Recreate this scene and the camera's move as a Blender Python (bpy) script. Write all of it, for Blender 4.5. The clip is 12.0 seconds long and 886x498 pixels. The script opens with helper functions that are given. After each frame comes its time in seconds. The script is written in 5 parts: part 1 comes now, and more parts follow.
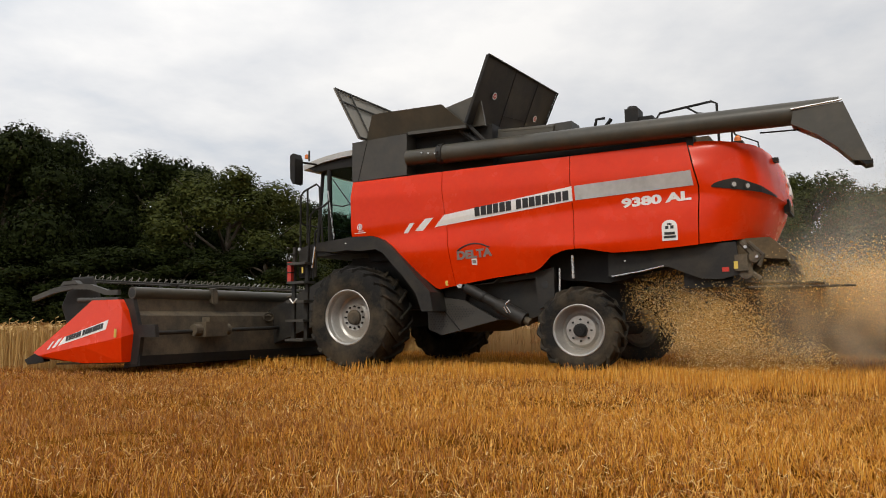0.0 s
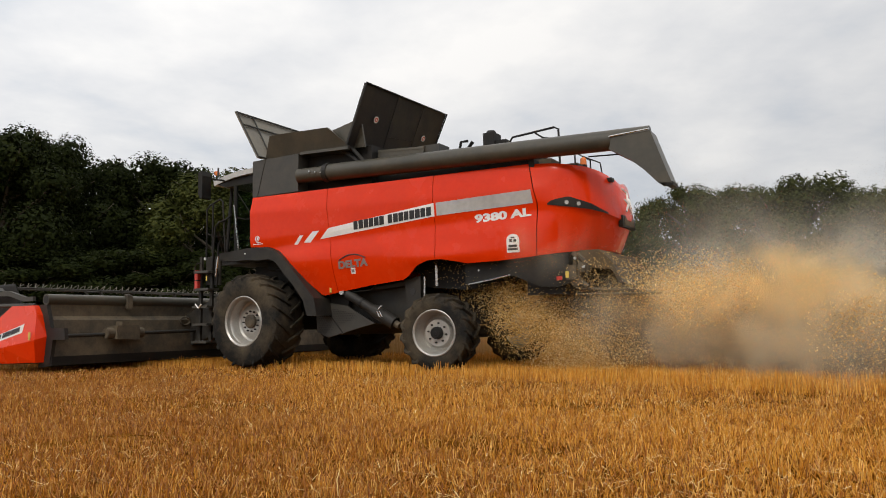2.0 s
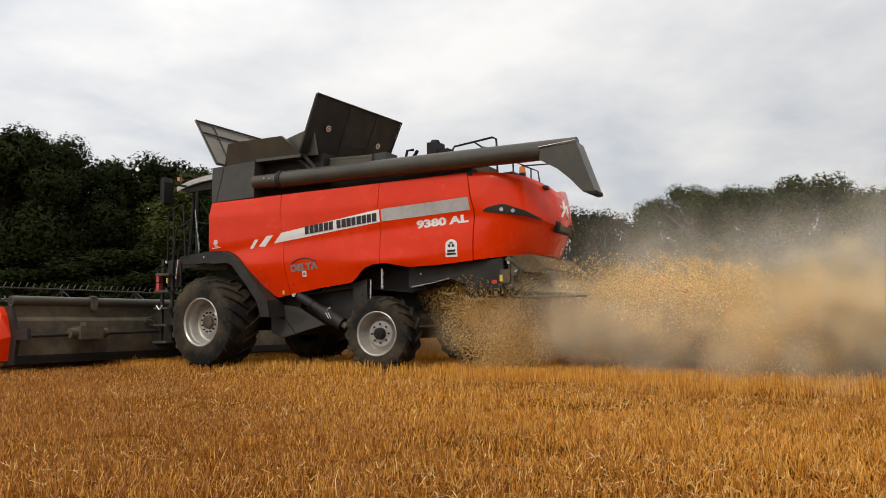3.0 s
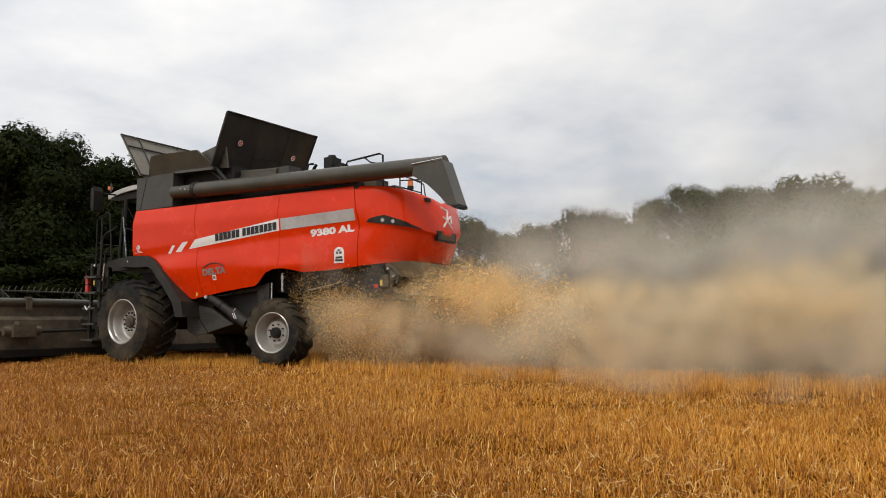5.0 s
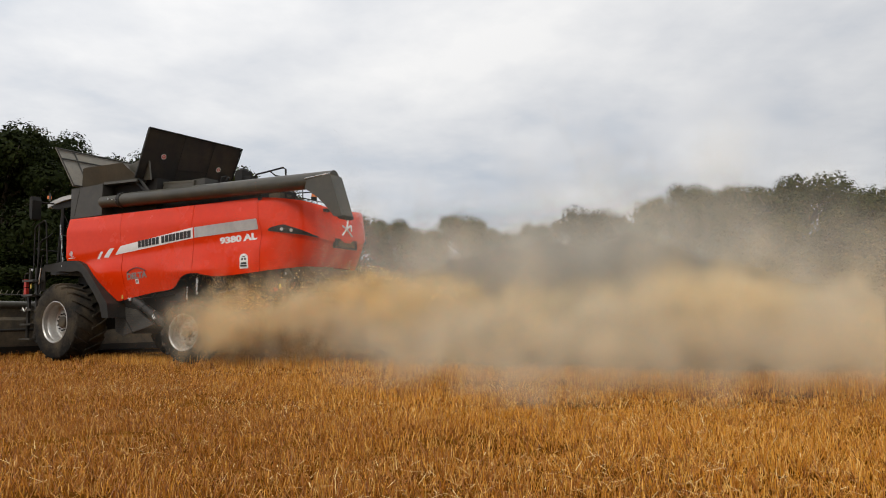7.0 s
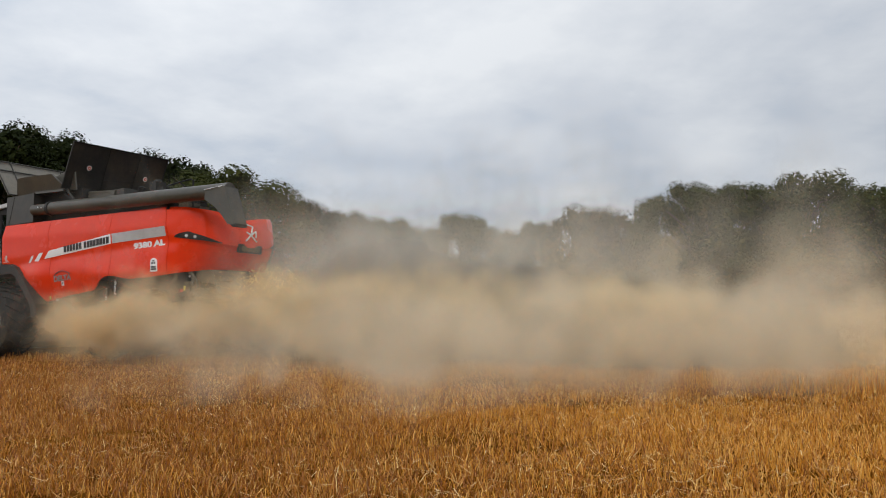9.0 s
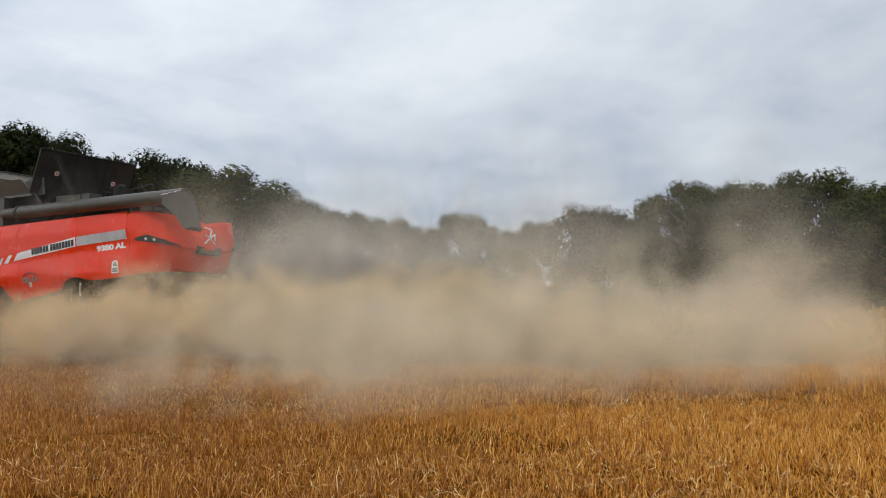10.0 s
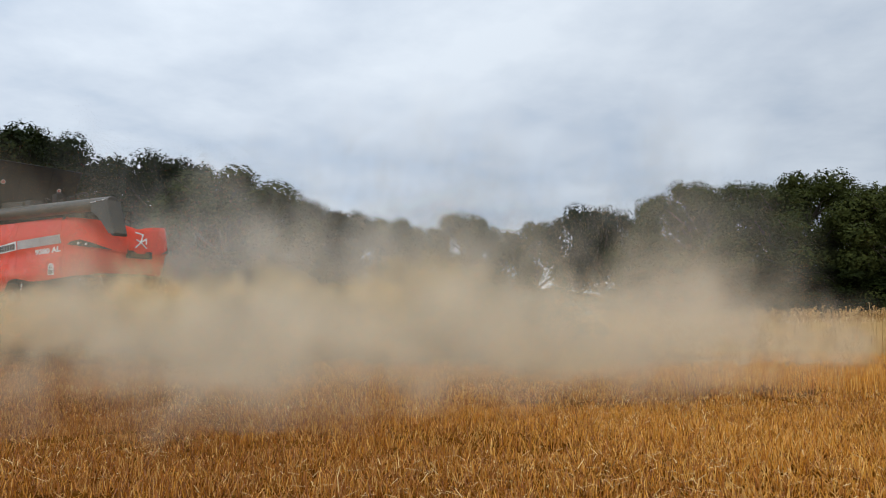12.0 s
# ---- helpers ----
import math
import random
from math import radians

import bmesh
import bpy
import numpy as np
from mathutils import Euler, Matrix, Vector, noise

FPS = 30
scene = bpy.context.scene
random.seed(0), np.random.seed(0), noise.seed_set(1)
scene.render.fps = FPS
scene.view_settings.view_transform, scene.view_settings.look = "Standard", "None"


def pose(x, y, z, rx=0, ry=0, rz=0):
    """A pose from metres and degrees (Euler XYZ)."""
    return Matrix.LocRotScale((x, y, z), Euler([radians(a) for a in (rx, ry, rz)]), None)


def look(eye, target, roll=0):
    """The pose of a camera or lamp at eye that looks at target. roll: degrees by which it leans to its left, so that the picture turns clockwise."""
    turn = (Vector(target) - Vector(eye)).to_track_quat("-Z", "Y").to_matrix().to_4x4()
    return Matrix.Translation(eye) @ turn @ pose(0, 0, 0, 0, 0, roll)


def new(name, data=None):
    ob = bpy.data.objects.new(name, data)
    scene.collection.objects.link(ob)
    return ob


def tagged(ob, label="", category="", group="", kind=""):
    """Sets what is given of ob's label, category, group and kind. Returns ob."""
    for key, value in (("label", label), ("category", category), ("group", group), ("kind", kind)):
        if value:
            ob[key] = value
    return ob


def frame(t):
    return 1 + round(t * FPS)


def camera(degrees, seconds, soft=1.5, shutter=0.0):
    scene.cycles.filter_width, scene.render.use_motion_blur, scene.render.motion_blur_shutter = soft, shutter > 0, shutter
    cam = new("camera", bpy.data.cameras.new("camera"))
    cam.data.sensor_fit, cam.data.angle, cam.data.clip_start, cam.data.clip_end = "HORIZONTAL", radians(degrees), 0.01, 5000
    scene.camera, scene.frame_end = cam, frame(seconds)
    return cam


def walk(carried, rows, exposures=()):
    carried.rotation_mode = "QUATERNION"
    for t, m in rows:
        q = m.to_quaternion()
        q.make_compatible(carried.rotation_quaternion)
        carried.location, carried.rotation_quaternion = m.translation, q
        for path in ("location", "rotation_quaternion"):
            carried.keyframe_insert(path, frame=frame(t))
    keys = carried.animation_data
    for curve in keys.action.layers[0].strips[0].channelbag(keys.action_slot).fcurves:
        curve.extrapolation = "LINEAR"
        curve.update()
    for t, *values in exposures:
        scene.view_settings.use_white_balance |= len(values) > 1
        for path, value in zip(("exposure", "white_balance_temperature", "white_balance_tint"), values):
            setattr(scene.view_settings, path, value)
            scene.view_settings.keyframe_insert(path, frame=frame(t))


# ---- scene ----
EXPOSURES = [(0, 0.05, 6750, 10), (3, 0.05, 6750, 10), (6, 0.02, 6700, 10), (9, -0.15, 6250, 9), (12, -0.16, 5850, 7)]
cam = camera(62.2, 12.0, soft=1.0)
# seconds, yaw, pitch and lean in degrees: a hand-held camera that barely sways
SWAY = [
    (0, 0.051, 7.396, 0.182),
    (0.5, 0.226, 7.396, 0.171),
    (1, 0.108, 7.475, 0.160),
    (1.5, 0.031, 7.486, 0.128),
    (2, 0.008, 7.514, 0.063),
    (2.5, -0.056, 7.514, 0.148),
    (3, -0.077, 7.541, 0.149),
    (5, -0.115, 7.457, 0.344),
    (5.5, -0.096, 7.432, 0.275),
    (6, -0.071, 7.433, 0.265),
    (6.5, -0.089, 7.432, 0.280),
    (7, -0.068, 7.417, 0.301),
    (9, -0.042, 7.298, 0.166),
    (9.5, -0.047, 7.272, 0.112),
    (10, -0.035, 7.274, 0.028),
    (10.5, 0.000, 7.277, 0.000),
    (11, 0.000, 7.277, 0.000),
    (11.5, 0.070, 7.276, 0.006),
    (12, 0.052, 7.287, 0.089),
]
walk(cam, [(t, pose(0, 0, 0.76, 90 + p, 0, y) @ pose(0, 0, 0, 0, 0, r)) for t, y, p, r in SWAY],
     exposures=EXPOSURES)

# the harvester's way: metres driven at each time
DRIVE = [(0, 0.00), (0.5, 0.60), (1, 1.21), (1.5, 1.80), (2, 2.38), (2.5, 2.94), (3, 3.46), (5, 5.75), (5.5, 6.36), (6, 6.96), (6.5, 7.54), (7, 8.10), (9, 10.75), (9.5, 11.40), (10, 12.04), (10.5, 12.63), (11, 13.24), (11.5, 13.83), (12, 14.50)]
HEADING = 149.56     # degrees about z
CROSS = -1.9         # the field's cross slope, in degrees
START = Vector((-0.785, 14.052, 0.389))
AHEAD = Vector((-0.8622, 0.5066, 0.0))
LAY = pose(0, 0, 0, 0, 0, HEADING) @ pose(0, 0, 0, CROSS)
SLOPE_X, SLOPE_Y = 0.01681, 0.02861   # rise of the ground per metre


def ground_z(x, y):
    return SLOPE_X * x + SLOPE_Y * y


def driven(t):
    return float(np.interp(t, [a for a, _ in DRIVE], [b for _, b in DRIVE]))


def rise(along):
    """The field climbs a little more towards its far end."""
    return np.interp(along, [7.5, 10.75, 14.5], [0.0, 0.05, 0.15])


def machine_at(t):
    return Matrix.Translation(START + AHEAD * driven(t) + Vector((0, 0, float(rise(driven(t)))))) @ LAY

# ---- daylight: overcast ----
SUN_EL, SUN_AZ = radians(43), radians(200)
world = bpy.data.worlds.new("world")
scene.world = world
world.use_nodes = True


def build_sky():
    nt = world.node_tree
    n, l = nt.nodes, nt.links
    n.clear()
    out, bg = n.new("ShaderNodeOutputWorld"), n.new("ShaderNodeBackground")
    sky = n.new("ShaderNodeTexSky")
    sky.sky_type, sky.sun_disc = "NISHITA", False
    sky.sun_elevation, sky.sun_rotation = SUN_EL, SUN_AZ
    tc, sep = n.new("ShaderNodeTexCoord"), n.new("ShaderNodeSeparateXYZ")
    l.new(tc.outputs["Generated"], sep.inputs[0])
    up = n.new("ShaderNodeMath"); up.operation = "MAXIMUM"; up.inputs[1].default_value = 0.0
    l.new(sep.outputs[2], up.inputs[0])
    add = n.new("ShaderNodeMath"); add.operation = "ADD"; add.inputs[1].default_value = 0.16
    l.new(up.outputs[0], add.inputs[0])
    flat = n.new("ShaderNodeVectorMath"); flat.operation = "DIVIDE"
    comb = n.new("ShaderNodeCombineXYZ")
    for i in range(3):
        l.new(add.outputs[0], comb.inputs[i])
    l.new(tc.outputs["Generated"], flat.inputs[0]); l.new(comb.outputs[0], flat.inputs[1])
    big = n.new("ShaderNodeTexNoise"); big.inputs["Scale"].default_value = 0.9
    big.inputs["Detail"].default_value = 7; big.inputs["Roughness"].default_value = 0.5
    big.inputs["Distortion"].default_value = 0.5
    l.new(flat.outputs[0], big.inputs["Vector"])
    thick = n.new("ShaderNodeTexNoise"); thick.inputs["Scale"].default_value = 2.6
    thick.inputs["Detail"].default_value = 6; thick.inputs["Roughness"].default_value = 0.55
    l.new(flat.outputs[0], thick.inputs["Vector"])
    ramp = n.new("ShaderNodeValToRGB")
    e = ramp.color_ramp.elements
    e[0].position, e[0].color = 0.36, (0.52, 0.58, 0.665, 1)
    e[1].position, e[1].color = 0.64, (0.93, 0.93, 0.93, 1)
    m = e.new(0.49); m.color = (0.73, 0.75, 0.785, 1)
    mixn = n.new("ShaderNodeMix"); mixn.data_type = "FLOAT"; mixn.inputs[0].default_value = 0.4
    l.new(big.outputs["Fac"], mixn.inputs[2]); l.new(thick.outputs["Fac"], mixn.inputs[3])
    l.new(mixn.outputs[0], ramp.inputs[0])
    # the cloud cover is brighter overhead than low down
    lift = n.new("ShaderNodeMapRange")
    lift.inputs[1].default_value, lift.inputs[2].default_value = 0.05, 0.55
    lift.inputs[3].default_value, lift.inputs[4].default_value = 0.80, 1.14
    l.new(up.outputs[0], lift.inputs[0])
    cloud = n.new("ShaderNodeVectorMath"); cloud.operation = "SCALE"
    # and thinner to the west, where it lets more light through
    west = n.new("ShaderNodeMath"); west.operation = "MULTIPLY_ADD"
    west.inputs[1].default_value, west.inputs[2].default_value = -0.24, 1.0
    l.new(sep.outputs[0], west.inputs[0])
    both = n.new("ShaderNodeMath"); both.operation = "MULTIPLY"
    l.new(lift.outputs[0], both.inputs[0]); l.new(west.outputs[0], both.inputs[1])
    l.new(ramp.outputs[0], cloud.inputs[0]); l.new(both.outputs[0], cloud.inputs["Scale"])
    blue = n.new("ShaderNodeVectorMath"); blue.operation = "SCALE"; blue.inputs["Scale"].default_value = 0.10
    l.new(sky.outputs[0], blue.inputs[0])
    mix = n.new("ShaderNodeMix"); mix.data_type = "RGBA"; mix.inputs[0].default_value = 0.92
    l.new(blue.outputs[0], mix.inputs[6]); l.new(cloud.outputs[0], mix.inputs[7])
    l.new(mix.outputs[2], bg.inputs[0])
    bg.inputs[1].default_value = 1.04
    l.new(bg.outputs[0], out.inputs[0])


build_sky()
sun = new("sun", bpy.data.lights.new("sun", "SUN"))
sun.data.energy, sun.data.angle, sun.data.color = 1.5, radians(14), (1, 0.95, 0.87)
sun.matrix_world = look((0, 0, 50), (50 * math.cos(SUN_EL) * math.sin(SUN_AZ + math.pi),
                                     50 * math.cos(SUN_EL) * math.cos(SUN_AZ + math.pi), 50 - 50 * math.sin(SUN_EL)))


# ---- materials ----
def material(name, colors, scale=8.0, rough=0.6, metal=0.0, bump=0.0, bump_scale=60.0, island=0.0,
             coat=0.0, spots=None, spec=0.5, both=0.0, space="Object"):
    """colors: two or three base colours mixed by noise at two scales; spots: a colour of dirt that gathers in blotches."""
    ma = bpy.data.materials.new(name)
    ma.use_nodes = True
    nt = ma.node_tree
    n, l = nt.nodes, nt.links
    b = n["Principled BSDF"]
    tc = n.new("ShaderNodeTexCoord")
    a = n.new("ShaderNodeTexNoise"); a.inputs["Scale"].default_value = scale
    a.inputs["Detail"].default_value = 5; a.inputs["Roughness"].default_value = 0.6
    c = n.new("ShaderNodeTexNoise"); c.inputs["Scale"].default_value = scale * 9
    c.inputs["Detail"].default_value = 3
    for q in (a, c):
        l.new(tc.outputs[space], q.inputs["Vector"])
    mx = n.new("ShaderNodeMix"); mx.data_type = "FLOAT"; mx.inputs[0].default_value = 0.35
    l.new(a.outputs["Fac"], mx.inputs[2]); l.new(c.outputs["Fac"], mx.inputs[3])
    fac = mx.outputs[0]
    if island:
        g = n.new("ShaderNodeNewGeometry")
        m2 = n.new("ShaderNodeMix"); m2.data_type = "FLOAT"; m2.inputs[0].default_value = island
        l.new(fac, m2.inputs[2]); l.new(g.outputs["Random Per Island"], m2.inputs[3])
        fac = m2.outputs[0]
    r = n.new("ShaderNodeValToRGB")
    e = r.color_ramp.elements
    lo, hi = (0.05, 0.95) if island else (0.35, 0.65)
    e[0].position, e[0].color = lo, (*colors[0], 1)
    e[1].position, e[1].color = hi, (*colors[-1], 1)
    for i, col in enumerate(colors[1:-1]):
        q = e.new(lo + (hi - lo) * (i + 1) / (len(colors) - 1)); q.color = (*col, 1)
    l.new(fac, r.inputs[0])
    col = r.outputs[0]
    if spots:
        d = n.new("ShaderNodeTexNoise"); d.inputs["Scale"].default_value = 1.7
        d.inputs["Detail"].default_value = 8; d.inputs["Roughness"].default_value = 0.7
        l.new(tc.outputs["Object"], d.inputs["Vector"])
        mr = n.new("ShaderNodeMapRange")
        mr.inputs[1].default_value, mr.inputs[2].default_value = 0.42, 0.78
        mr.inputs[4].default_value = spots[1]
        l.new(d.outputs["Fac"], mr.inputs[0])
        m3 = n.new("ShaderNodeMix"); m3.data_type = "RGBA"
        l.new(mr.outputs[0], m3.inputs[0]); l.new(col, m3.inputs[6]); m3.inputs[7].default_value = (*spots[0], 1)
        col = m3.outputs[2]
    l.new(col, b.inputs["Base Color"])
    rr = n.new("ShaderNodeMapRange")
    rr.inputs[3].default_value, rr.inputs[4].default_value = max(0, rough - 0.08), min(1, rough + 0.12)
    l.new(a.outputs["Fac"], rr.inputs[0]); l.new(rr.outputs[0], b.inputs["Roughness"])
    b.inputs["Metallic"].default_value = metal
    b.inputs["Specular IOR Level"].default_value = spec
    b.inputs["Coat Weight"].default_value = coat
    b.inputs["Coat Roughness"].default_value = 0.08
    if bump:
        bn = n.new("ShaderNodeTexNoise"); bn.inputs["Scale"].default_value = bump_scale
        bn.inputs["Detail"].default_value = 4
        l.new(tc.outputs["Object"], bn.inputs["Vector"])
        bp = n.new("ShaderNodeBump"); bp.inputs["Strength"].default_value = bump
        bp.inputs["Distance"].default_value = 0.02
        l.new(bn.outputs["Fac"], bp.inputs["Height"]); l.new(bp.outputs[0], b.inputs["Normal"])
    if both:
        tr = n.new("ShaderNodeBsdfTranslucent"); l.new(col, tr.inputs[0])
        ms = n.new("ShaderNodeMixShader"); ms.inputs[0].default_value = both
        l.new(b.outputs[0], ms.inputs[1]); l.new(tr.outputs[0], ms.inputs[2])
        l.new(ms.outputs[0], n["Material Output"].inputs[0])
    return ma


SOIL = material("soil", [(0.050, 0.017, 0.003), (0.15, 0.058, 0.008), (0.30, 0.14, 0.028)], 6.0, 1.0, bump=0.8, bump_scale=25, spec=0.0)
STRAW = material("stubble_straw", [(0.27, 0.078, 0.005), (0.58, 0.232, 0.017), (0.73, 0.35, 0.038), (0.88, 0.58, 0.19)], 1.6, 0.5, island=0.65)
STRAW_DARK = material("weathered_stubble_straw", [(0.11, 0.030, 0.003), (0.30, 0.096, 0.007), (0.46, 0.18, 0.016), (0.74, 0.47, 0.14)], 1.6, 0.5, island=0.65)
LITTER = material("loose_straw", [(0.42, 0.23, 0.055), (0.66, 0.43, 0.15), (0.82, 0.62, 0.29)], 1.5, 0.5, island=0.8)
WHEAT = material("standing_wheat", [(0.30, 0.155, 0.040), (0.50, 0.30, 0.09), (0.66, 0.47, 0.20)], 1.0, 0.6, island=0.7)
# near-black green: the dense wood's shade is put into this leaf colour
LEAF_SHADED = material("leaf", [(0.005, 0.008, 0.0015), (0.013, 0.019, 0.003), (0.034, 0.043, 0.008)], 0.35, 0.7, island=0.45, spec=0.08, both=0.08)
# paler copy of the leaf: distance haze and sunlight are in its colour
LEAF_LIT_HAZY = material("lit_hazy_leaf", [(0.016, 0.022, 0.004), (0.045, 0.054, 0.011), (0.10, 0.105, 0.027)], 0.35, 0.7, island=0.45, spec=0.1, both=0.10)
BARK = material("bark", [(0.05, 0.04, 0.028), (0.13, 0.105, 0.075)], 3.0, 0.9, bump=0.7, bump_scale=12)


# ---- mesh helpers ----
def mesh_np(name, verts, faces, mat, smooth=False):
    """A mesh from arrays: verts (n, 3), faces (m, 3) or (m, 4)."""
    me = bpy.data.meshes.new(name)
    k = faces.shape[1]
    me.vertices.add(len(verts)); me.vertices.foreach_set("co", np.asarray(verts, np.float32).ravel())
    me.loops.add(faces.size); me.loops.foreach_set("vertex_index", faces.astype(np.int32).ravel())
    me.polygons.add(len(faces))
    me.polygons.foreach_set("loop_start", np.arange(0, faces.size, k, dtype=np.int32))
    me.polygons.foreach_set("use_smooth", np.full(len(faces), smooth))
    me.update(calc_edges=True)
    me.materials.append(mat)
    return me


def stalks(base, height, lean, width, rng):
    """Tapered three-sided straws as arrays: base (n, 3), height (n,), lean (n, 2) in metres at the tip."""
    n = len(base)
    a = rng.uniform(0, 2 * math.pi, n)
    vs = np.empty((n, 6, 3))
    for i in range(3):
        c, s = np.cos(a + i * 2.0944), np.sin(a + i * 2.0944)
        for j, w in ((0, width), (1, width * 0.72)):
            vs[:, i + 3 * j, 0] = base[:, 0] + c * w / 2 + lean[:, 0] * j
            vs[:, i + 3 * j, 1] = base[:, 1] + s * w / 2 + lean[:, 1] * j
            vs[:, i + 3 * j, 2] = base[:, 2] + height * j
    q = np.array([[0, 1, 4, 3], [1, 2, 5, 4], [2, 0, 3, 5]])
    f = (np.arange(n)[:, None, None] * 6 + q[None]).reshape(-1, 4)
    return vs.reshape(-1, 3), f


def joined(bits):
    vs, fs, off = [], [], 0
    for v, f in bits:
        vs.append(v); fs.append(f + off); off += len(v)
    return np.concatenate(vs), np.concatenate(fs)


# ---- ground ----
def build_ground():
    rng = np.random.default_rng(3)
    xs = np.concatenate([[-1500, -400, -120], np.arange(-40, 40.1, 0.5), [120, 400, 1500]])
    ys = np.concatenate([[-1500, -400, -80, -20], np.arange(-6, 40.1, 0.5), [80, 200, 500, 1500]])
    gx, gy = np.meshgrid(xs, ys)
    bumps = 0.018 * np.sin(gx * 1.3 + gy * 0.7) + 0.014 * np.sin(gx * 0.6 - gy * 1.9) + rng.normal(0, 0.006, gx.shape)
    near = (np.abs(gx) < 41) & (gy > -7) & (gy < 41)
    side, along = lateral(gx, gy)
    gz = SLOPE_X * gx + SLOPE_Y * gy + bumps * near - 0.02 + rise(along) * np.clip(1 + (side + 3) / 4, 0, 1) * near
    far = np.hypot(gx, gy)
    gz = np.where(far > 130, gz * 130 / np.maximum(far, 1), gz)
    v = np.stack([gx, gy, gz], -1).reshape(-1, 3)
    w, h = len(xs), len(ys)
    i = (np.arange(h - 1)[:, None] * w + np.arange(w - 1)[None]).reshape(-1, 1)
    ob = new("ground", mesh_np("ground", v, i + np.array([[0, 1, w + 1, w]]), SOIL, True))
    tagged(ob, "brown soil of a harvested wheat field, sloping gently", "ground", kind="structure")


def lateral(x, y):
    """How far a place lies to the far side of the harvester's line, and how far along it."""
    dx, dy = x - START.x, y - START.y
    return dx * 0.5066 + dy * 0.8622, dx * -0.8622 + dy * 0.5066


def build_stubble():
    rng = np.random.default_rng(5)
    fields = [([], []), ([], [])]
    for x0, x1, y0, y1, dens, wide in ((-5.5, 5.5, 2.0, 6.5, 2300, 0.0046), (-9, 9, 6.5, 11, 950, 0.0060), (-17, 17, 11, 19, 330, 0.009),
                                       (-8, 8, -5, 2, 110, 0.007), (-30, -17, 8, 30, 30, 0.012), (17, 30, 4, 22, 25, 0.012)):
        n = int((x1 - x0) * (y1 - y0) * dens)
        x, y = rng.uniform(x0, x1, n), rng.uniform(y0, y1, n)
        side, along = lateral(x, y)
        # drilled rows run along the harvester's way
        row = 0.125
        near_row = np.round(side / row) * row + rng.normal(0, 0.022, n)
        shift = near_row - side
        x, y = x + shift * 0.5066, y + shift * 0.8622
        side, along = lateral(x, y)
        keep = side < 3.95
        keep &= ~((np.sin(x * 2.1 + 1.3 * np.sin(y * 1.7)) + np.sin(y * 2.9 + 1.1 * np.sin(x * 1.3)) > 1.25) & (rng.uniform(0, 1, n) < 0.6) & (y < 8))
        x, y, side, along = x[keep], y[keep], side[keep], along[keep]
        n = len(x)
        edge = -2.05 + 0.2 * np.clip(along, -9, 1) + 0.10 * np.sin(along * 0.9)
        fresh = 1 / (1 + np.exp(-(side - edge) * 9))
        tall = fresh * (0.35 + 0.65 * np.exp(-np.maximum(0, side - edge) / 0.7))
        # trodden and upright tufts by turns
        tuft = 0.5 + 0.25 * np.sin(x * 7.3 + 2.1 * np.sin(y * 5.1)) + 0.25 * np.sin(y * 9.7 + 1.9 * np.sin(x * 6.3 + y))
        h = (0.050 + 0.112 * tall) * rng.uniform(0.35, 1.45, n) * (0.62 + 0.72 * tuft)
        lean = rng.normal(0, 0.017, (n, 2)) * (1.5 - 0.5 * tuft - 0.4 * tall)[:, None]
        b = np.stack([x, y, SLOPE_X * x + SLOPE_Y * y - 0.01], -1)
        # the trodden strip is browner than the fresh one
        brown = rng.uniform(0, 1, n) < np.clip(0.48 - 0.07 * (x - 0.5) + 0.04 - 0.75 * fresh + 0.25 * np.sin(x * 0.9 + y * 0.6), 0.08, 0.92)
        for (vs, fs), pick in zip(fields, (~brown, brown)):
            v, f = stalks(b[pick], h[pick], lean[pick], wide * rng.uniform(0.7, 1.3, int(pick.sum())), rng)
            vs.append(v); fs.append(f)
    for (vs, fs), mat, name, label in zip(fields, (STRAW, STRAW_DARK), ("stubble", "brown_stubble"),
                                          ("golden cut wheat stubble standing in drilled rows", "weathered orange-brown wheat stubble, trodden and short")):
        v, f = joined(list(zip(vs, fs)))
        tagged(new(name, mesh_np(name, v, f, mat)), label, "stubble", kind="stuff")
    # chopped straw lying in between
    n = 34000
    y = -4.0 + 16 * rng.uniform(0, 1, n)
    x = rng.uniform(-9, 9, n)
    patch = 0.12 * x + np.sin(x * 1.7 + 2 * np.sin(y * 0.8)) + np.sin(y * 2.3 + np.sin(x * 1.1)) + rng.normal(0, 0.5, n)
    k = patch > 0.1
    x, y = x[k], y[k]
    n = len(x)
    a, ln = rng.uniform(0, 6.28, n), rng.uniform(0.02, 0.085, n)
    b = np.stack([x, y, SLOPE_X * x + SLOPE_Y * y + rng.uniform(0.02, 0.08, n)], -1)
    v, f = stalks(b, rng.normal(0, 0.018, n), np.stack([np.cos(a) * ln, np.sin(a) * ln], -1), rng.uniform(0.004, 0.0075, n), rng)
    ob = new("straw_litter", mesh_np("straw_litter", v, f, LITTER))
    tagged(ob, "pale chopped straw lying loose between the stubble", "straw", kind="stuff")


build_ground()
build_stubble()


